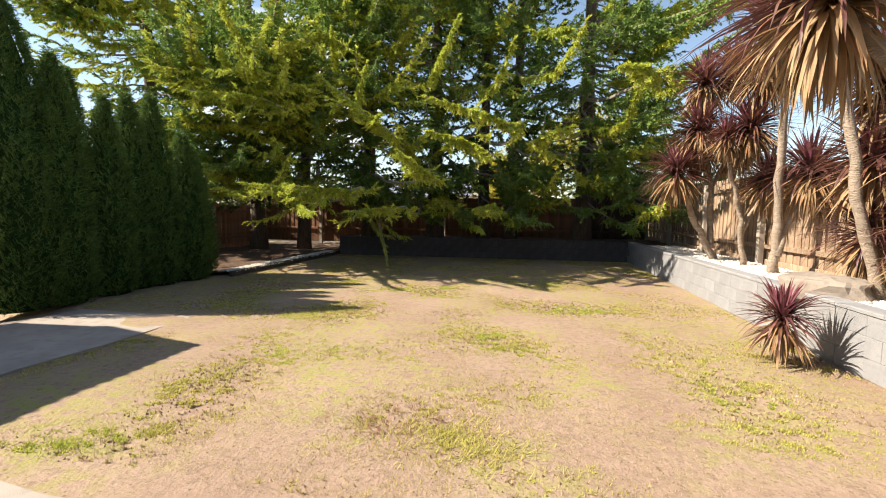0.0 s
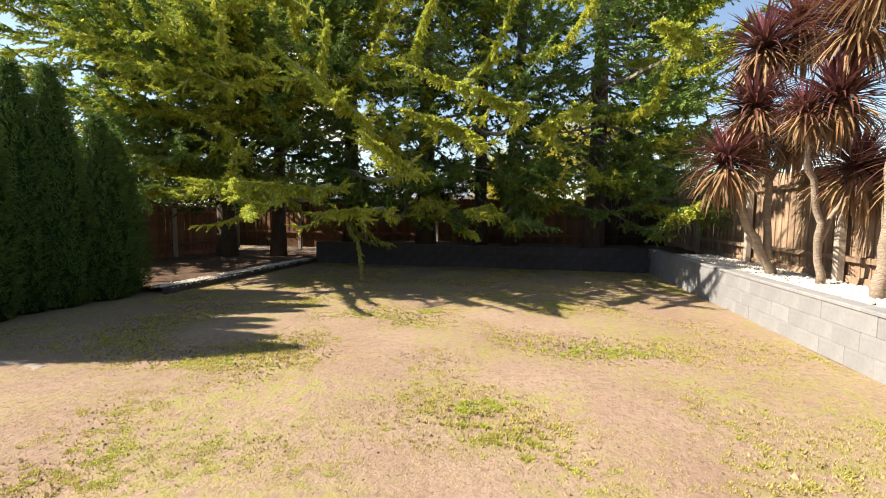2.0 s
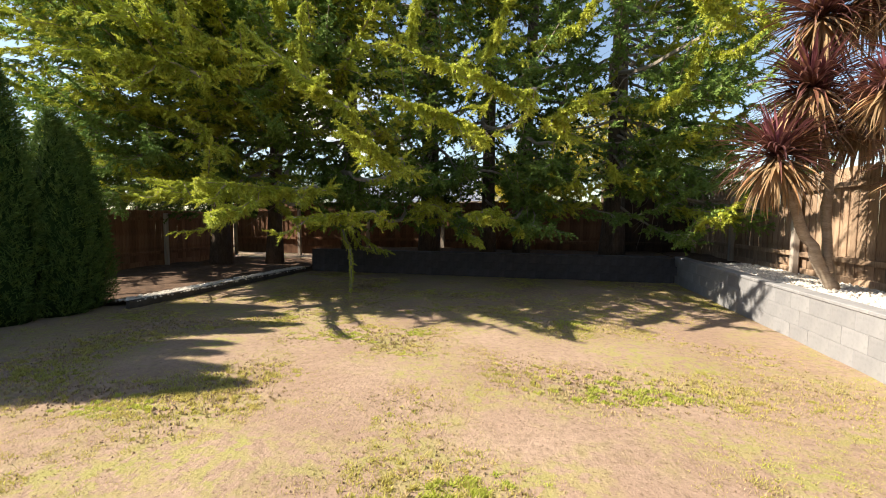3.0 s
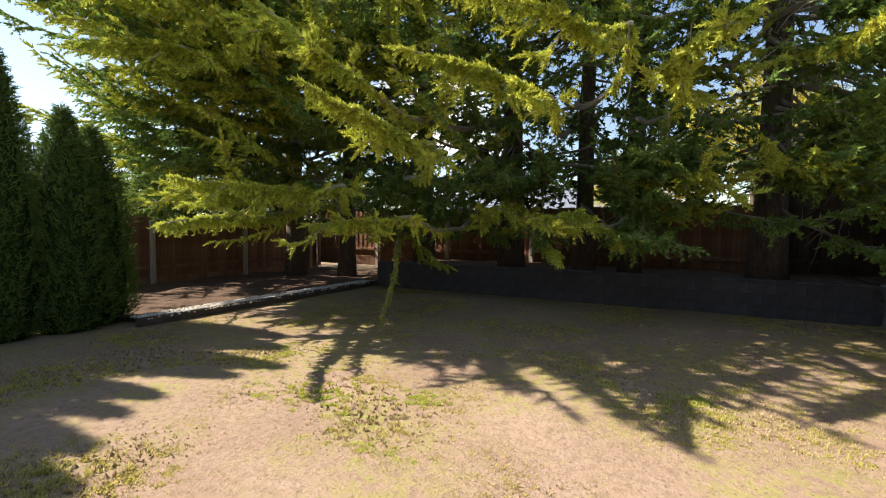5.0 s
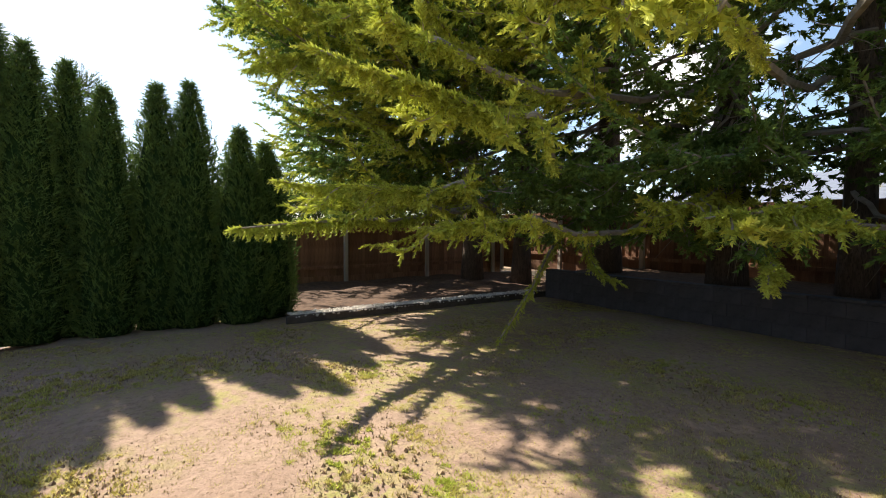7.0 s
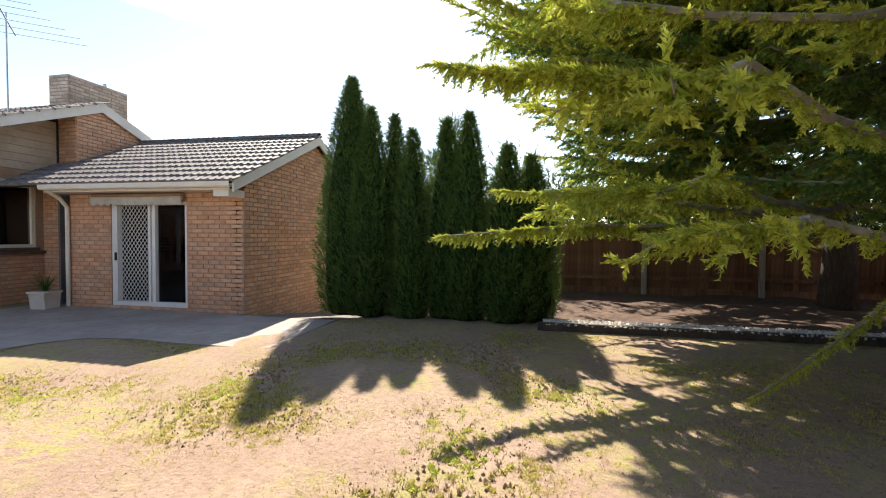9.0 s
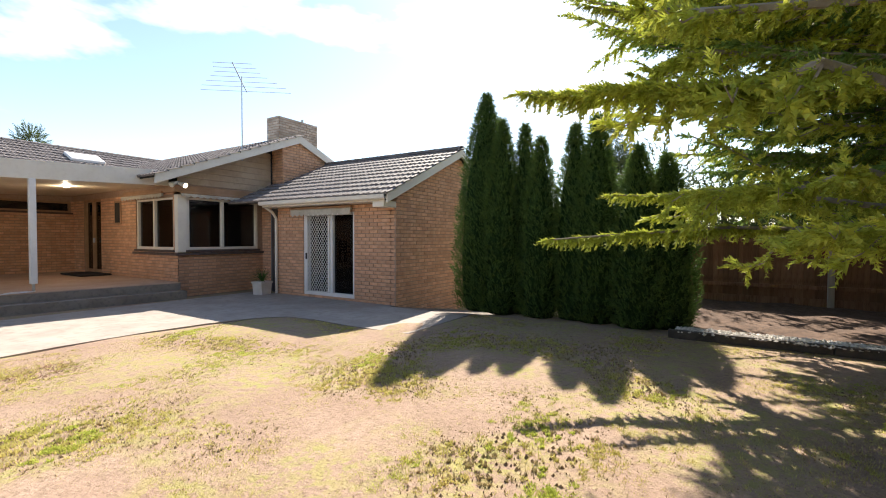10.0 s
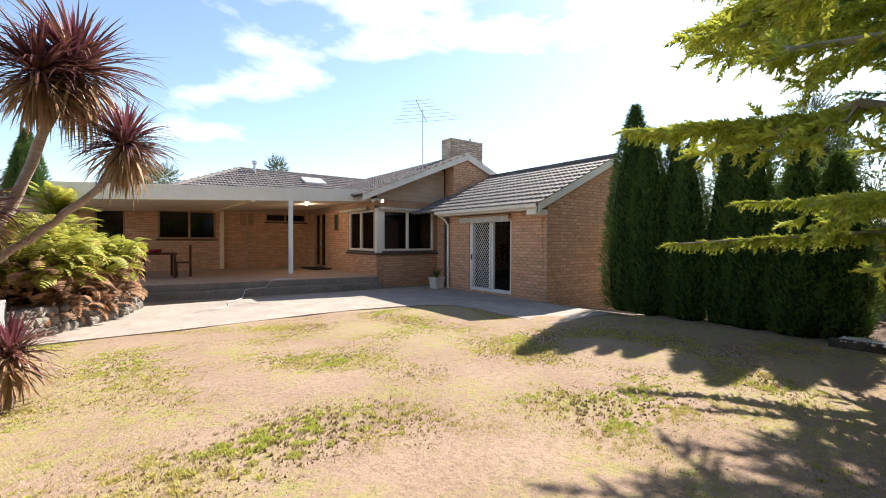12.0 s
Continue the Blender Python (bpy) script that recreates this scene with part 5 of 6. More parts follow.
# ---- cordylines ----
M_CORDHEART = material("young_cordyline_leaf", (0.20, 0.065, 0.085), (0.30, 0.11, 0.13), 1.4, (0.16, 0.05, 0.06), 6, 0.5, rough=0.4, bump=0.1, spec=0.5, island=0.3, trans=0.25)
def strap_leaves(n, length, width, low, high, droop, rng):
    """Sword leaves from one point: elevation between low and high (radians), bent by droop."""
    vs, fs = [], []
    for k in range(n):
        az = k * 2.39996 + rng.uniform(-0.25, 0.25)
        el = low + (high - low) * rng.uniform(0, 1)
        ln = length * rng.uniform(0.7, 1.12)
        wd = width * rng.uniform(0.7, 1.15)
        hx = np.array([math.cos(az), math.sin(az), 0])
        sd = np.array([-math.sin(az), math.cos(az), 0])
        bend = droop * rng.uniform(0.3, 1.5)
        p = np.array([0, 0, 0.05 * rng.uniform(-1, 1.2)]) + hx * 0.03
        e = el
        base = len(vs)
        N = 5
        for s in range(N + 1):
            t = s / N
            w = wd * (0.55 + 0.9 * t if t < 0.35 else max(0.02, 1.32 * (1 - t) ** 0.75))
            fold = np.array([0, 0, w * 0.35])
            vs += [p - sd * w + fold, p, p + sd * w + fold]
            p = p + (hx * math.cos(e) + np.array([0, 0, math.sin(e)])) * ln / N
            e -= bend / N * (0.5 + t)
        for s in range(N):
            a = base + s * 3
            fs += [(a, a + 1, a + 4, a + 3), (a + 1, a + 2, a + 5, a + 4)]
    return np.array(vs), fs


def head(parent, at, size, rng):
    """A crown of sword leaves: upright purple heart, arching bronze leaves, old ones hanging below."""
    at = np.array(at)
    k = min(1.0, size)
    for n, ln, wd, lo, hi, dr, mat, name, lab, dz in (
            (int(70 * k), 0.62, 0.023, 0.55, 1.5, 0.35, M_CORDHEART, "leaf_heart", "upright purple young leaves", 0.04),
            (int(150 * k), 0.80, 0.023, -0.35, 0.9, 1.2, M_CORD, "leaf_head", "bronze-purple sword leaves", 0.0),
            (int(150 * k), 0.72, 0.024, -1.35, -0.25, 0.7, M_CORDRY, "dry_skirt", "old tan hanging leaves", -0.08)):
        v, f = strap_leaves(n, ln * size, wd * size ** 0.5, lo, hi, dr, rng)
        tagged(part(name, quads(name, v + at + np.array([0, 0, dz]), f, mat), mat, parent, lab), kind="stuff")


def cordyline(base, stems, label, radius=0.085):
    """stems: lists of points from the base; the last point of each carries a head of the given size."""
    bx, by = yard(base[0], base[1])
    ob = thing("cordyline", pose(bx, by, base[2]), label, "cordyline", "cordylines on the raised bed")
    rng = np.random.default_rng(int(abs(bx * 100 + by * 10)))
    o = np.array([bx, by, base[2]])
    for pts, size, r in stems:
        q = [np.array([*yard(p[0], p[1]), p[2]]) - o for p in pts]
        fine = []
        for a, b in zip(q, q[1:]):
            for t in np.linspace(0, 1, 7)[:-1]:
                fine.append(a + (b - a) * t + rng.normal(0, 0.012, 3))
        fine.append(q[-1])
        if abs(fine[0][2]) < 0.05:
            fine[0] = fine[0] - np.array([0, 0, 0.08])
        n = len(fine)
        rr = [r * 0.85 * (1.2 if i == 0 else 1.0 - 0.35 * i / n) * (1 + 0.07 * math.sin(i * 2.1)) for i in range(n)]
        part("stem", tube(bmesh.new(), fine, rr, 10), M_CORDTR, ob, "pale ringed stem", smooth=True)
        if size:
            head(ob, fine[-1], size, rng)
    return ob


cordyline((5.62, 8.93, BED), [([(5.62, 8.93, BED), (5.15, 8.85, 1.3), (4.62, 8.7, 2.35)], 1.05, 0.09), ([(5.5, 8.92, 0.85), (5.45, 8.95, 2.2), (5.2, 8.9, 2.9)], 1.0, 0.07), ([(5.2, 8.9, 2.9), (5.15, 8.8, 4.1)], 1.05, 0.05), ([(4.9, 8.8, 1.9), (5.0, 8.7, 3.2)], 1.0, 0.05), ([(5.15, 8.8, 3.3), (5.7, 8.8, 4.4)], 1.05, 0.05), ([(5.45, 8.95, 2.0), (5.85, 8.9, 2.9)], 1.05, 0.05)], "leaning cordyline with bronze leaf heads and dead skirts")
cordyline((5.53, 7.95, BED), [([(5.53, 7.95, BED), (5.3, 7.8, 1.6), (4.95, 7.6, 2.4)], 0, 0.06), ([(4.95, 7.6, 2.4), (4.8, 7.5, 2.85)], 0.6, 0.035), ([(4.95, 7.6, 2.4), (5.2, 7.5, 3.0)], 1.0, 0.04), ([(5.2, 7.5, 3.0), (5.3, 7.4, 3.9)], 1.0, 0.04), ([(5.2, 7.5, 3.0), (5.6, 7.5, 4.6)], 1.1, 0.04), ([(5.4, 7.85, 1.2), (5.8, 7.8, 2.2)], 1.0, 0.04)], "slender forked cordyline with yellowish-bronze heads")
cordyline((5.25, 6.85, BED), [([(5.25, 6.85, BED), (5.15, 6.7, 1.8), (4.95, 6.45, 3.3)], 0, 0.085), ([(4.95, 6.45, 3.3), (4.75, 6.35, 4.2)], 1.15, 0.055), ([(4.95, 6.45, 3.3), (5.25, 6.4, 4.0)], 1.05, 0.05), ([(5.2, 6.75, 0.9), (5.6, 6.7, 2.2)], 1.05, 0.05), ([(4.95, 6.45, 3.3), (5.3, 6.5, 5.0)], 1.15, 0.05)], "tall forked cordyline with a pale stem")
cordyline((4.85, 4.75, BED), [([(4.85, 4.75, BED), (4.5, 4.75, 1.7), (4.25, 4.75, 3.0), (4.1, 4.7, 4.0)], 1.15, 0.075)], "tall cordyline with a thick skirt of dead leaves")
cordyline((5.35, 5.4, BED), [([(5.35, 5.4, BED), (5.3, 5.35, 1.3)], 1.0, 0.08), ([(5.3, 5.35, 1.3), (5.2, 5.3, 2.2)], 1.15, 0.08), ([(5.2, 5.3, 2.2), (5.2, 5.25, 3.1)], 1.15, 0.07)], "dense purple-leaved cordyline beside the fence")
cordyline((5.0, 4.2, BED), [([(5.0, 4.2, BED), (4.95, 4.2, 1.3)], 0.95, 0.08), ([(4.95, 4.2, 1.3), (4.95, 4.25, 2.3)], 1.1, 0.08), ([(4.95, 4.25, 2.3), (4.6, 4.2, 3.3), (4.4, 4.2, 3.9)], 1.0, 0.075)], "multi-stemmed cordyline with reddish leaves")
cordyline((4.15, 1.9, BED), [([(4.15, 1.9, BED), (3.35, 1.65, 1.95), (2.95, 1.95, 3.2), (2.70, 2.1, 3.9)], 1.45, 0.09), ([(4.15, 1.95, 0.75), (3.15, 1.8, 1.55), (2.5, 2.4, 2.25), (2.26, 2.67, 2.85)], 1.0, 0.07), ([(2.95, 1.95, 3.2), (3.1, 2.3, 3.7)], 1.1, 0.05), ([(4.1, 1.9, 0.9), (3.75, 2.2, 1.9)], 1.0, 0.075)], "leaning many-stemmed cordyline above the rockery")
cordyline((3.52, 4.42, 0.0), [([(3.52, 4.42, 0.0), (3.5, 4.4, 0.48)], 0.62, 0.045)], "small spiky purple cordyline at the foot of the wall")

# ---- rockery with ferns ----
def rock(x, y, z, s, mat=M_ROCK, label="weathered grey garden rock"):
    bm = bmesh.new()
    bmesh.ops.create_icosphere(bm, subdivisions=3, radius=1)
    k = random.uniform(0, 50)
    for v in bm.verts:
        v.co = Vector([math.copysign(abs(q) ** 0.55, q) for q in v.co])
        f = 1 + 0.28 * noise.noise(v.co * 1.3 + Vector((k, 0, 0))) + 0.1 * noise.noise(v.co * 4 + Vector((0, k, 0)))
        v.co = Vector((v.co.x * s[0], v.co.y * s[1], v.co.z * s[2])) * f
    ob = part("rock", bm, mat, None, smooth=False)
    ob.matrix_basis = pose(x, y, z, 0, 0, random.uniform(0, 360))
    return tagged(ob, label, "rock", "rocks of the rockery")


edge_pts = [(2.95, 1.45), (2.72, 1.2), (2.5, 0.86), (2.25, 0.5), (2.02, 0.15), (1.85, -0.2), (1.7, -0.6), (1.58, -1.0), (1.5, -1.4), (1.55, -1.8)]
for (ex, ey), (fx, fy) in zip(edge_pts, edge_pts[1:]):
    for s in (0.0, 0.5):
        for lv in range(3):
            u = s + 0.25 * (lv % 2)
            rock(ex + (fx - ex) * u + 0.06 * lv + random.uniform(-0.03, 0.03), ey + (fy - ey) * u - 0.02 * lv, 0.075 + 0.15 * lv, (0.125, 0.115, 0.08 + random.uniform(0, 0.015)))
rx, ry = yard(4.45, 5.0)
rock(rx, ry, BED + 0.1, (0.42, 0.28, 0.16), M_STEP, "flat brown rock on the pebble bed")
bm = bmesh.new()
prism(bm, [(3.1, 1.35), (2.1, 0.0), (1.68, -1.3), (1.72, -1.75), (4.5, -1.9), (4.5, 1.35)], 2, -0.05, 0.5)
tagged(part("rockery_soil", bm, M_MULCH), "raised soil of the fern rockery", "garden bed", kind="structure")


def frond_mesh(name, length, droop, mat, pairs=16):
    """One arching fern frond with paired leaflets."""
    vs, fs = [], []
    e, p = 1.0, np.zeros(3)
    for k in range(pairs):
        t = k / pairs
        step = length / pairs
        q = p + np.array([math.cos(e), 0, math.sin(e)]) * step
        w = length * 0.24 * math.sin(math.pi * min(0.98, 0.12 + 0.88 * t)) ** 0.8 + 0.01
        for sg in (1, -1):
            i = len(vs)
            vs += [p, p + np.array([step * 0.9, 0, 0]), p + np.array([step * 0.8, sg * w, -0.22 * w]), p + np.array([step * 0.1, sg * w * 0.6, -0.05 * w])]
            fs.append((i, i + 1, i + 2, i + 3))
        p = q
        e -= droop / pairs
    return np.array(vs), np.array(fs)


FROND = frond_mesh("frond", 0.55, 2.0, M_FERN, 11)


def ferns(name, centre, spread, count, mat, label, zr, tilt, size=(0.7, 1.2)):
    ob = thing(name, pose(*centre), label, "fern", "ferns of the rockery")
    a = RNG.uniform(0, 2 * math.pi, count)
    r = np.sqrt(RNG.uniform(0, 1, count))
    pos = np.stack([r * np.cos(a) * spread[0], r * np.sin(a) * spread[1], RNG.uniform(*zr, count)], -1)
    d = np.stack([np.cos(a), np.sin(a), RNG.uniform(*tilt, count)], -1) + RNG.normal(0, 0.35, (count, 3))
    scatter("frond_mass", FROND, pos, d, RNG.uniform(*size, count), mat, ob, "", 0.5)
    return ob


for cx, cy, k in ((2.2, -0.3, 1.15), (2.75, 0.55, 1.2), (2.15, -1.1, 1.1), (2.9, -0.6, 1.5), (3.4, 0.4, 1.5), (3.2, -1.3, 1.5)):
    ferns("fern", (cx, cy, 0.5), (0.6, 0.6), 340, M_FERN, "yellow-green fern spilling over rocks", (0.3 * k, 0.88 * k), (-0.7, 0.5), (0.35, 0.9))
    ferns("dead_fern", (cx, cy, 0.42), (0.66, 0.66), 300, M_FERNDEAD, "brown dead fern fronds under green ones", (-0.15, 0.78), (-1.3, 0.1), (0.3, 0.75))


def palm(x, y, z, s, label):
    ob = thing("palm", pose(x, y, z), label, "palm")
    part("stem", tube(bmesh.new(), [(0, 0, -0.7), (0.02, 0, 0.3), (0, 0.03, 0.95)], [0.12, 0.11, 0.09], 8), M_CORDTR, ob)
    n = 26
    a = np.arange(n) * 2.4
    d = np.stack([np.cos(a), np.sin(a), RNG.uniform(-0.2, 1.2, n)], -1)
    scatter("fronds", frond_mesh("f", 1.1, 1.4, M_FERN, 26), np.tile(np.array([0, 0, 0.95]), (n, 1)), d, RNG.uniform(0.8, 1.1, n) * s, M_FERN, ob, "yellow-green arching fronds", 0.3)


palm(2.9, -2.5, 1.0, 1.0, "yellow-green palm behind the fern rockery")

# ---- things on the verandah and patio ----
def chair(x, y, rz):
    ob = thing("dining_chair", pose(x, y, 0.392, 0, 0, rz), "dark red-brown wooden outdoor chair on the verandah", "chair", "chairs round the table")
    part("seat", boxed((-0.22, -0.22, 0.43), (0.22, 0.22, 0.47), 0.008), M_DARKWOOD, ob)
    for sx in (-0.2, 0.16):
        part("leg", boxed((sx, 0.17, 0), (sx + 0.045, 0.215, 0.43), 0.004), M_DARKWOOD, ob)
        part("leg", boxed((sx, -0.215, 0), (sx + 0.045, -0.17, 1.0), 0.004), M_DARKWOOD, ob)
    for zz in (0.55, 0.68, 0.81, 0.93):
        part("back_slat", boxed((-0.155, -0.205, zz), (0.16, -0.18, zz + 0.07), 0.004), M_DARKWOOD, ob)


chair(0.2, -5.25, -100)
chair(1.5, -5.3, -85)
tb = thing("outdoor_table", pose(0.85, -5.35, 0.392), "dark red-brown wooden table on the verandah", "table")
part("tabletop", boxed((-0.45, -0.6, 0.70), (0.45, 0.6, 0.745), 0.008), M_DARKWOOD, tb)
for sx in (-0.42, 0.35):
    for sy in (-0.56, 0.49):
        part("leg", boxed((sx, sy, 0), (sx + 0.07, sy + 0.07, 0.70), 0.004), M_DARKWOOD, tb)
bm = tube(bmesh.new(), [(0, 0, 0), (0, 0, 0.03), (0, 0, 0.1), (0, 0, 0.12)], [0.1, 0.16, 0.2, 0.2], 16)
bowl = part("bowl", bm, material("red_bowl", (0.30, 0.04, 0.03), (0.36, 0.06, 0.04), 6, rough=0.4, bump=0))
bowl.matrix_basis = pose(0.95, -5.3, 1.138)
tagged(bowl, "red bowl on the outdoor table", "bowl")

pot = thing("planter_pot", pose(-6.42, -0.82, 0.018, 0, 0, 8), "square white planter pot with a spiky plant", "planter")
bm = bmesh.new()
prism(bm, [(-0.15, 0.0), (0.15, 0.0), (0.18, 0.30), (-0.18, 0.30)], 1, -0.16, 0.16)
part("pot_body", bm, M_POT, pot)
part("rim", boxed((-0.205, -0.19, 0.30), (0.205, 0.19, 0.345), 0.008), M_POT, pot)
v, f = strap_leaves(90, 0.42, 0.008, 0.3, 1.5, 1.0, np.random.default_rng(5))
part("plant", quads("plant", v + np.array([0, 0, 0.36]), f, M_CYPRESS), M_CYPRESS, pot, "dark green grassy leaves")

mat = thing("doormat", pose(-4.55, -6.6, 0.392), "black bristle doormat at the back door", "doormat")
part("pad", boxed((-0.38, -0.75, 0), (0.38, 0.75, 0.05), 0.015), M_MAT, mat)

bm = bmesh.new()
pts = [(-2.2, -2.4, 0.42), (-2.0, -2.3, 0.41), (-1.8, -2.36, 0.41), (-1.95, -2.52, 0.41), (-2.3, -2.45, 0.41), (-2.2, -2.33, 0.41), (-1.7, -2.33, 0.4), (-1.5, -2.26, 0.21), (-1.1, -2.2, 0.21), (-0.9, -1.95, 0.2), (-0.75, -1.6, 0.03), (-0.3, -1.0, 0.03), (-0.2, -0.3, 0.03), (0.3, 0.2, 0.03)]
fine = [Vector(a).lerp(Vector(b), t) for a, b in zip(pts, pts[1:]) for t in np.linspace(0, 1, 5)[:-1]]
tube(bm, fine, [0.007] * len(fine), 6)
tagged(part("garden_hose", bm, M_WHITE, smooth=True), "thin white hose trailing down the steps", "hose")

fl = thing("flood_light", pose(BX + 0.08, BY + 0.12, 2.87), "twin spotlights under the eave, one lit", "light")
part("bracket", boxed((-0.06, -0.05, -0.02), (0.06, 0.05, 0.06), 0.006), M_METAL, fl)
part("lamp_body", tube(bmesh.new(), [(0.02, 0.02, 0.02), (0.12, 0.04, -0.02), (0.17, 0.05, -0.05)], [0.03, 0.06, 0.07], 12), M_WHITE, fl)
part("lamp_body", tube(bmesh.new(), [(-0.02, 0.02, 0.02), (-0.08, 0.12, -0.02), (-0.11, 0.18, -0.05)], [0.03, 0.06, 0.07], 12), M_WHITE, fl)
part("lit_globe", tube(bmesh.new(), [(-0.11, 0.18, -0.05), (-0.12, 0.20, -0.06)], [0.06, 0.045], 12), M_BULB, fl, "glowing warm globe")

an = thing("antenna", pose(-6.62, -1.95, 3.7), "tall metal television antenna on the roof", "antenna")
part("mast", tube(bmesh.new(), [(0, 0, 0), (0, 0, 2.35)], [0.018, 0.016], 8), M_METAL, an)
part("boom", tube(bmesh.new(), [(0.58, 0.47, 2.45), (0, 0, 2.2), (-0.35, -0.28, 2.06)], [0.013] * 3, 6), M_METAL, an)
for k, (bx, ln) in enumerate(((0.72, 0.5), (0.55, 0.55), (0.38, 0.6), (0.2, 0.75), (0.0, 0.95), (-0.2, 1.15), (-0.4, 1.25))):
    zz = 2.2 + 0.33 * bx
    part("element", tube(bmesh.new(), [(0.78 * bx - 0.63 * ln, 0.63 * bx + 0.78 * ln, zz), (0.78 * bx + 0.63 * ln, 0.63 * bx - 0.78 * ln, zz)], [0.006, 0.006], 5), M_METAL, an)

dl = thing("downlight", pose(-3.5, -4.6, vz(-3.5) + 0.03), "small lit recessed downlight in the verandah ceiling", "light")
part("trim_ring", tube(bmesh.new(), [(0, 0, -0.012), (0, 0, 0.01)], [0.06, 0.06], 16), M_WHITE, dl)
part("lit_lens", tube(bmesh.new(), [(0, 0, -0.018), (0, 0, -0.013)], [0.02, 0.025], 16), M_BULB, dl, "warm glowing lens")
lamp = bpy.data.lights.new("downlight_lamp", "POINT")
lamp.energy, lamp.color, lamp.shadow_soft_size = 9.0, (1.0, 0.86, 0.66), 0.05
lo_ = new("downlight_lamp", lamp)
lo_.location = (-3.5, -4.6, vz(-3.5) - 0.06)

# ---- lawn: tufts, dead grass and litter ----
def in_lawn(x, y):
    k = (y > 2.05) & (x < RWX - 0.03) & (y < RWY - 0.02) & ~((x < -4.7) & (y < 5.35))
    k &= (x > -6.7) | (y < 8.8)
    k &= (x > -6.9)
    return k


def patch(x, y, s, seed):
    return np.array([noise.noise(Vector((a * s, b * s, seed))) for a, b in zip(x, y)])


def blades(name, n, thresh, seed, h, w, mat, label, blades_each=6, flat=0.5, near=None):
    x = RNG.uniform(-6.9, RWX, n)
    y = RNG.uniform(2.0, RWY, n)
    if near:
        x, y = RNG.normal(near[0], near[2], n), RNG.normal(near[1], near[2] * 0.6, n)
    k = in_lawn(x, y)
    x, y = x[k], y[k]
    dens = patch(x, y, 0.75, seed) * 0.6 + patch(x, y, 2.3, seed + 9) * 0.5
    keep = dens + RNG.uniform(-0.18, 0.18, len(x)) > thresh
    x, y = x[keep], y[keep]
    m = len(x) * blades_each
    cx, cy = np.repeat(x, blades_each), np.repeat(y, blades_each)
    cx, cy = cx + RNG.normal(0, 0.022, m), cy + RNG.normal(0, 0.022, m)
    az = RNG.uniform(0, 2 * math.pi, m)
    hh = h * RNG.uniform(0.4, 1.2, m)
    lean = RNG.uniform(0.2, 1.0, m) * hh * (1 + flat * 2)
    z0 = np.full(m, -0.012)
    sx, sy = -np.sin(az) * w, np.cos(az) * w
    v = np.stack([np.stack([cx - sx, cy - sy, z0], -1), np.stack([cx + sx, cy + sy, z0], -1),
                  np.stack([cx + np.cos(az) * lean, cy + np.sin(az) * lean, z0 + 0.02 + hh], -1)], 1).reshape(-1, 3)
    f = np.arange(m * 3).reshape(-1, 3)
    me = bpy.data.meshes.new(name)
    me.vertices.add(len(v)), me.loops.add(m * 3), me.polygons.add(m)
    me.vertices.foreach_set("co", v.reshape(-1).astype(np.float32))
    me.loops.foreach_set("vertex_index", f.reshape(-1).astype(np.int32))
    me.polygons.foreach_set("loop_start", np.arange(0, m * 3, 3, dtype=np.int32))
    me.update(calc_edges=True)
    me.materials.append(mat)
    tagged(part(name, me, mat), label, "grass", kind="stuff")


M_GREEN = material("green_grass", (0.45, 0.50, 0.10), (0.54, 0.56, 0.13), 1.5, rough=0.75, bump=0, spec=0.1, island=0.2, trans=0.5)
M_STRAW = material("straw_grass", (0.36, 0.29, 0.14), (0.44, 0.35, 0.19), 2.0, rough=0.85, bump=0, spec=0.1, island=0.3, trans=0.2)
def clumps(name, centres, mat, label, h, per=(25, 70)):
    """Separate tufts of turf: each a little mound of short leaning blades."""
    pts = []
    for x, y, r in centres:
        n = int(RNG.integers(*per) * (0.25 + r * 12))
        a, q = RNG.uniform(0, 2 * math.pi, n), np.sqrt(RNG.uniform(0, 1, n)) * RNG.uniform(0.6, 1.1, n)
        pts.append(np.stack([x + r * q * np.cos(a) * 1.25, y + r * q * np.sin(a), 1.15 - np.minimum(q, 1.0) ** 2], -1))
    p = np.concatenate(pts)
    p = p[in_lawn(p[:, 0], p[:, 1])]
    m = len(p)
    az, hh = RNG.uniform(0, 2 * math.pi, m), h * RNG.uniform(0.5, 1.4, m) * p[:, 2]
    ln = RNG.uniform(0.012, 0.032, m)
    w = 0.0055
    z = np.full(m, -0.012)
    v = np.stack([np.stack([p[:, 0] - np.sin(az) * w, p[:, 1] + np.cos(az) * w, z], -1), np.stack([p[:, 0] + np.sin(az) * w, p[:, 1] - np.cos(az) * w, z], -1),
                  np.stack([p[:, 0] + np.cos(az) * ln, p[:, 1] + np.sin(az) * ln, z + 0.012 + hh], -1)], 1).reshape(-1, 3)
    me = quads(name, v, np.arange(m * 3).reshape(-1, 3), mat)
    tagged(part(name, me, mat), label, "grass", kind="stuff")


cxs, cys = RNG.uniform(-6.8, RWX, 13000), RNG.uniform(2.0, RWY, 13000)
dn = 0.6 * patch(cxs, cys, 0.7, 21.0) + 0.9 * patch(cxs, cys, 2.6, 27.0) + RNG.uniform(-0.25, 0.25, 13000) + 0.22 * np.clip((7.0 - cys) / 4.0, 0, 1)
sel = dn > -0.02
clumps("turf_clump", list(zip(cxs[sel], cys[sel], 0.018 + 0.075 * RNG.uniform(0, 1, sel.sum()) ** 2.2)), M_GRASS, "clumps of short yellow-green turf", 0.012, (35, 70))
sel = dn < -0.12
clumps("sparse_clump", list(zip(cxs[sel], cys[sel], RNG.uniform(0.008, 0.026, sel.sum()))), M_STRAW, "sparse dry tufts of grass on bare soil", 0.014, (20, 50))
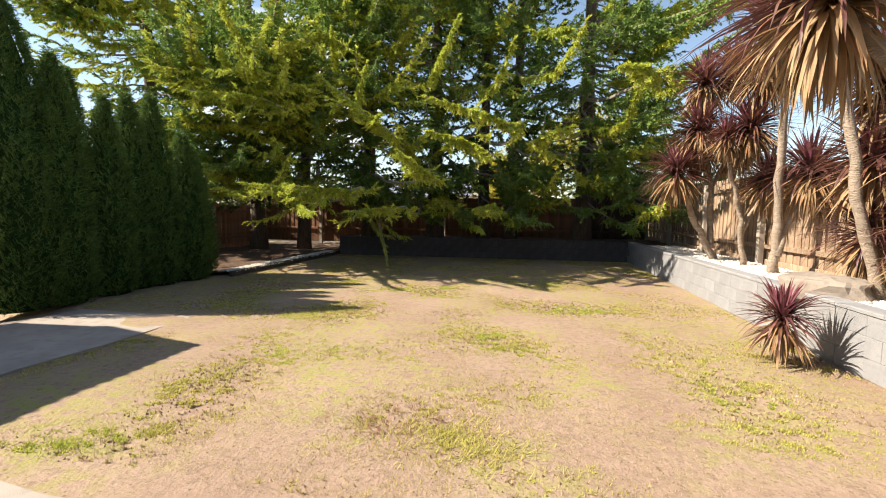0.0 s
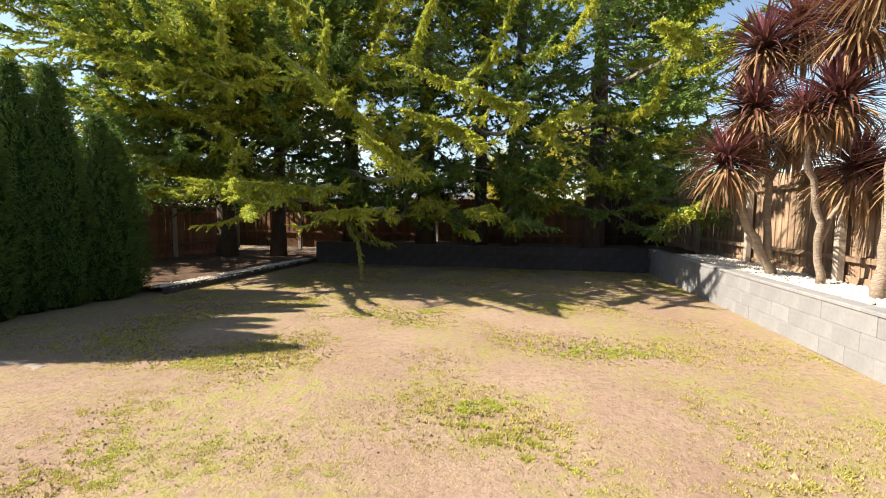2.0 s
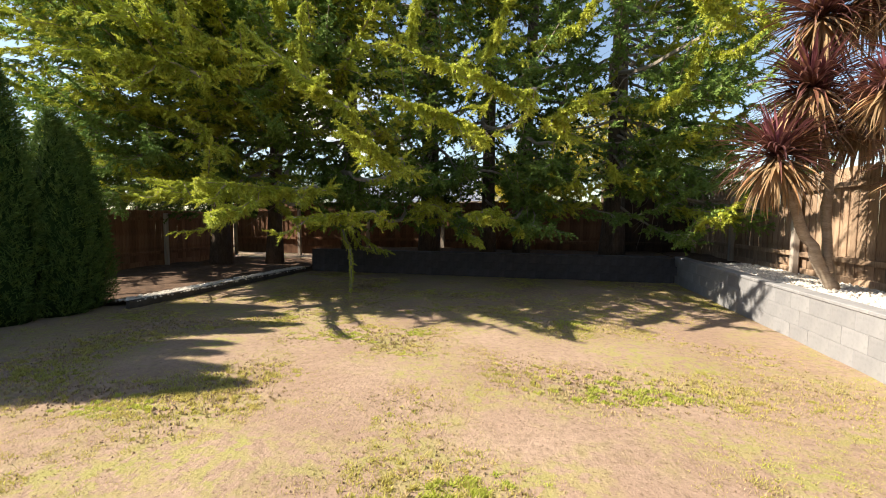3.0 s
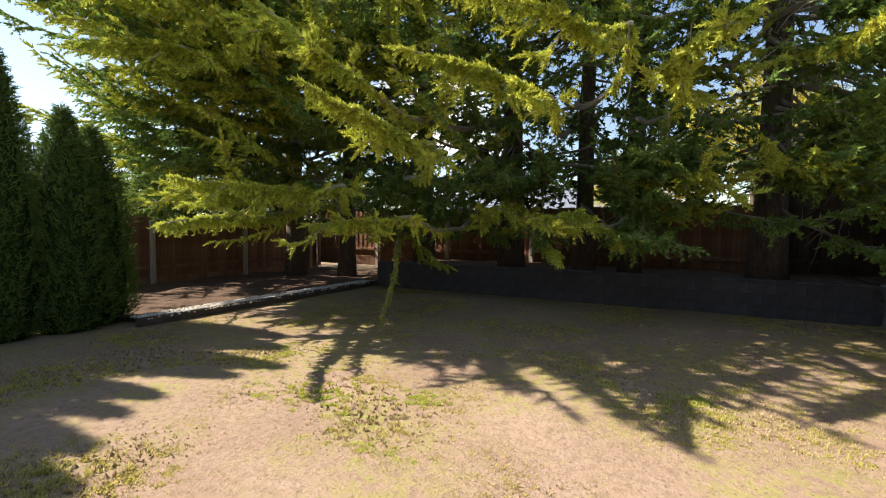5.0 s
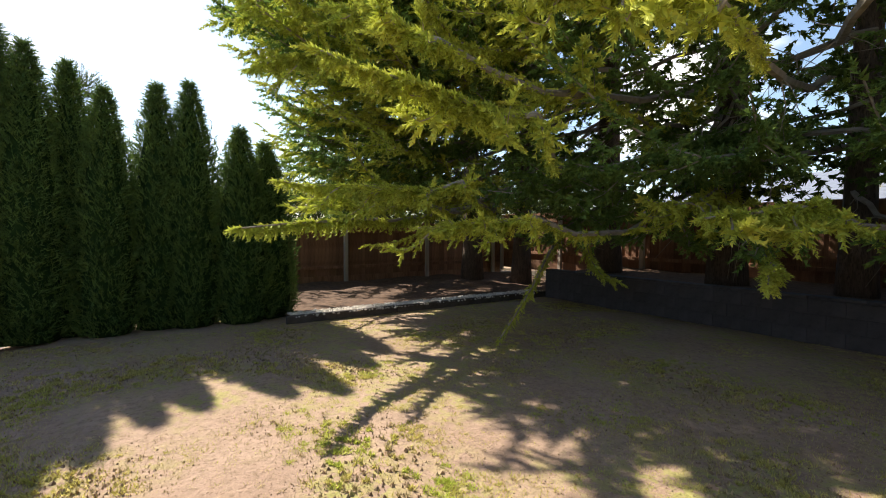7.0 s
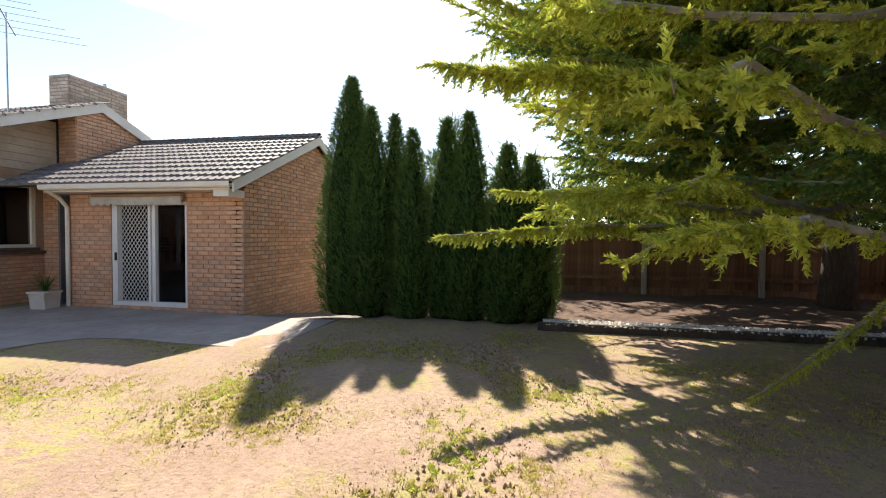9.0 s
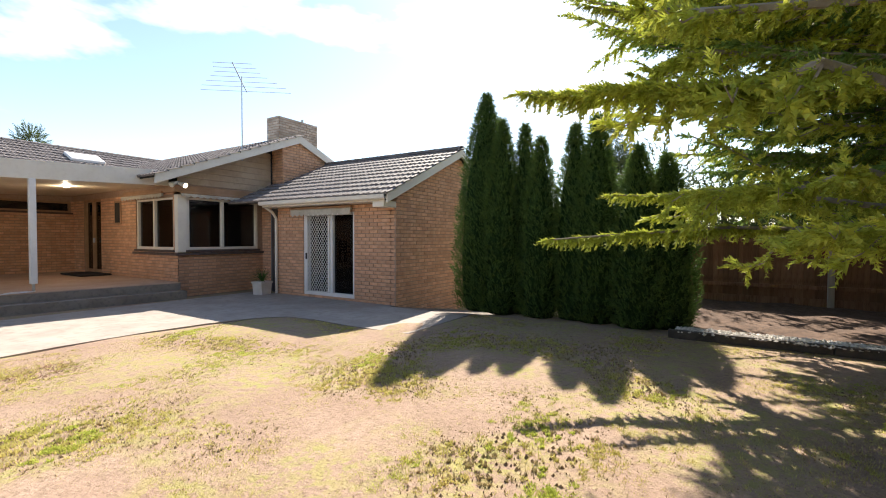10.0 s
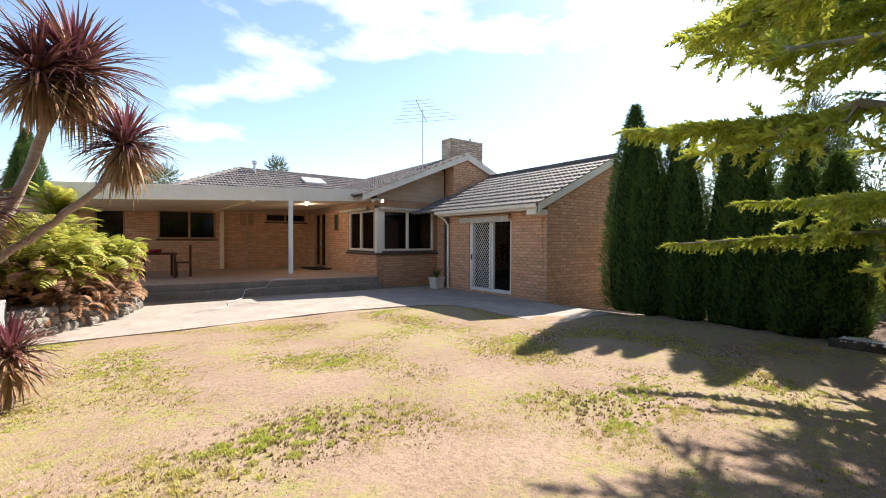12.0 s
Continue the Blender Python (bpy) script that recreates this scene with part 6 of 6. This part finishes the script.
green = [(0.65, 5.3, 0.3), (-0.4, 4.3, 0.25), (2.0, 6.7, 0.55), (-0.5, 7.5, 0.28), (0.1, 7.7, 0.3), (0.05, 8.7, 0.25), (1.6, 6.0, 0.4), (-1.0, 8.4, 0.5), (0.9, 9.4, 0.4), (-1.7, 4.6, 0.5), (3.0, 5.6, 0.4), (-3.0, 4.2, 0.4), (1.4, 4.2, 0.35), (-2.2, 6.2, 0.35)]
sods = [(x + RNG.normal(0, r * 0.55), y + RNG.normal(0, r * 0.38), RNG.uniform(0.02, 0.06)) for x, y, r in green for k in range(int(90 * r))]
clumps("green_clump", [(*yard(x, y), r) for x, y, r in sods], M_GREEN, "fresh green clumps in the lawn", 0.012, (40, 80))
blades("grass", 60000, 0.04, 1.0, 0.010, 0.0032, M_GRASS, "short yellow-green lawn grass in patches", 4, 1.4)
blades("dry_grass", 26000, -0.1, 11.0, 0.008, 0.003, M_STRAW, "flattened straw-coloured dead grass", 4, 3.0)

def crumbs(name, nc, seed, bias, small, large, mat, label):
    """Low uneven lumps strewn over the lawn in drifts."""
    kx, ky = RNG.uniform(-6.8, RWX, nc), RNG.uniform(2.0, RWY, nc)
    kk = in_lawn(kx, ky) & (patch(kx, ky, 1.1, seed) + RNG.uniform(-0.35, 0.35, nc) > bias)
    kx, ky = kx[kk], ky[kk]
    kr = small + (large - small) * RNG.uniform(0, 1, len(kx)) ** 2.5
    ka = RNG.uniform(0, 2 * math.pi, len(kx))
    ring = []
    for q in range(5):
        aa = ka + q * 2 * math.pi / 5
        rq = kr * RNG.uniform(0.6, 1.3, len(kx))
        ring.append(np.stack([kx + rq * np.cos(aa), ky + rq * np.sin(aa), np.full(len(kx), -0.012)], -1))
    ring.append(np.stack([kx + RNG.normal(0, 0.3, len(kx)) * kr, ky + RNG.normal(0, 0.3, len(kx)) * kr, kr * RNG.uniform(0.3, 0.7, len(kx))], -1))
    kv = np.stack(ring, 1).reshape(-1, 3)
    kf = (np.array([(q, (q + 1) % 5, 5) for q in range(5)])[None] + (np.arange(len(kx)) * 6)[:, None, None]).reshape(-1, 3)
    tagged(part(name, quads(name, kv, kf, mat), mat), label, "soil", kind="stuff")


crumbs("soil_crumbs", 16000, 41.0, 0.0, 0.006, 0.022, M_GROUND, "crumbs of dry pinkish soil on the lawn")
crumbs("bark_crumbs", 20000, 47.0, -0.2, 0.006, 0.024, M_LITTER, "dark crumbs of bark and dead turf on the lawn")
blades("leaf_litter", 16000, -0.3, 17.0, 0.004, 0.007, M_LITTER, "dark bits of leaf and bark on the lawn", 1, 2.0)
gx_, gy_ = yard(-0.45, 3.1)
blades("dead_clump", 120, -2.0, 3.0, 0.02, 0.004, M_FERNDEAD, "brown dead clump of pulled weeds", 5, 2.5, (gx_, gy_, 0.3))
gx_, gy_ = yard(0.1, 2.75)
blades("weed_clump", 240, -2.0, 3.0, 0.03, 0.005, M_GRASS, "green weed clump in the lawn", 5, 1.5, (gx_, gy_, 0.26))

# ---- beyond the fences ----
def far_tree(x, y, h, r, mat, label, n=3600):
    ob = thing("far_tree", pose(x, y, 0), label, "tree")
    part("trunk", tube(bmesh.new(), [(0, 0, -0.2), (0.1, 0, h * 0.4), (0.05, 0.1, h * 0.8)], [0.2, 0.14, 0.06], 7), M_BARK, ob)
    c = RNG.normal(0, 1, (9, 3)) * np.array([r * 0.5, r * 0.5, h * 0.14]) + np.array([0, 0, h * 0.72])
    i = RNG.integers(0, 9, n)
    d = RNG.normal(0, 1, (n, 3))
    d /= np.linalg.norm(d, axis=1, keepdims=True)
    pos = c[i] + d * (r * 0.42) * RNG.uniform(0.2, 1.05, (n, 1))
    scatter("crown", SPRAY, pos, d + np.array([0, 0, 0.3]), RNG.uniform(1.3, 2.4, n), mat, ob, "", 2.0)


for hx, hy, hh in ((-15.0, 6.8, 2.9), (-15.2, 9.6, 3.2), (-15.0, 12.6, 3.2), (-14.6, 16.0, 3.4), (-13.4, 18.6, 3.3), (-11.5, 20.5, 3.2), (4.6, 20.6, 4.0)):
    far_tree(hx, hy, hh, 2.6, M_FAR, "dark leafy shrub beyond the paling fence", 1500)
far_tree(2.5, 24.0, 6.5, 2.2, M_YELLOW, "bright yellow-leaved tree beyond the back fence")
far_tree(-2.0, 27.0, 5.0, 2.5, M_YELLOW, "yellow-green shrub beyond the back fence")
far_tree(-9.0, -30.0, 8.5, 2.0, M_FAR, "dark green tree behind the house")
far_tree(-22.0, -28.0, 9.0, 3.0, M_FAR, "grey-green gum tree behind the house")
far_tree(-27.0, 4.0, 8.2, 2.2, M_FAR, "grey-green gum tree beyond the cypresses")
far_tree(0.5, -30.0, 8.0, 2.5, M_FAR, "round bushy tree behind the roof")
cypress(4.3, -9.6, [(0, 0, 5.2, 0.7), (0.1, 0.3, 4.6, 0.6)], "tall dark column cypress beside the verandah")

nb = thing("neighbour_house", pose(-7.0, 30.0, 0, 0, 0, -12), "pale neighbouring house beyond the back fence", "house")
part("wall", boxed((-5, -3, 0), (5, 3, 2.5)), M_WHITE, nb)
part("roof", prism(bmesh.new(), [(-3.5, 2.5), (3.5, 2.5), (0, 4.0)], 0, -5.5, 5.5), M_METAL, nb, "pale grey metal roof")
part("window", boxed((1.0, -3.03, 1.0), (2.6, -2.99, 2.1)), M_DARK, nb, "dark window")
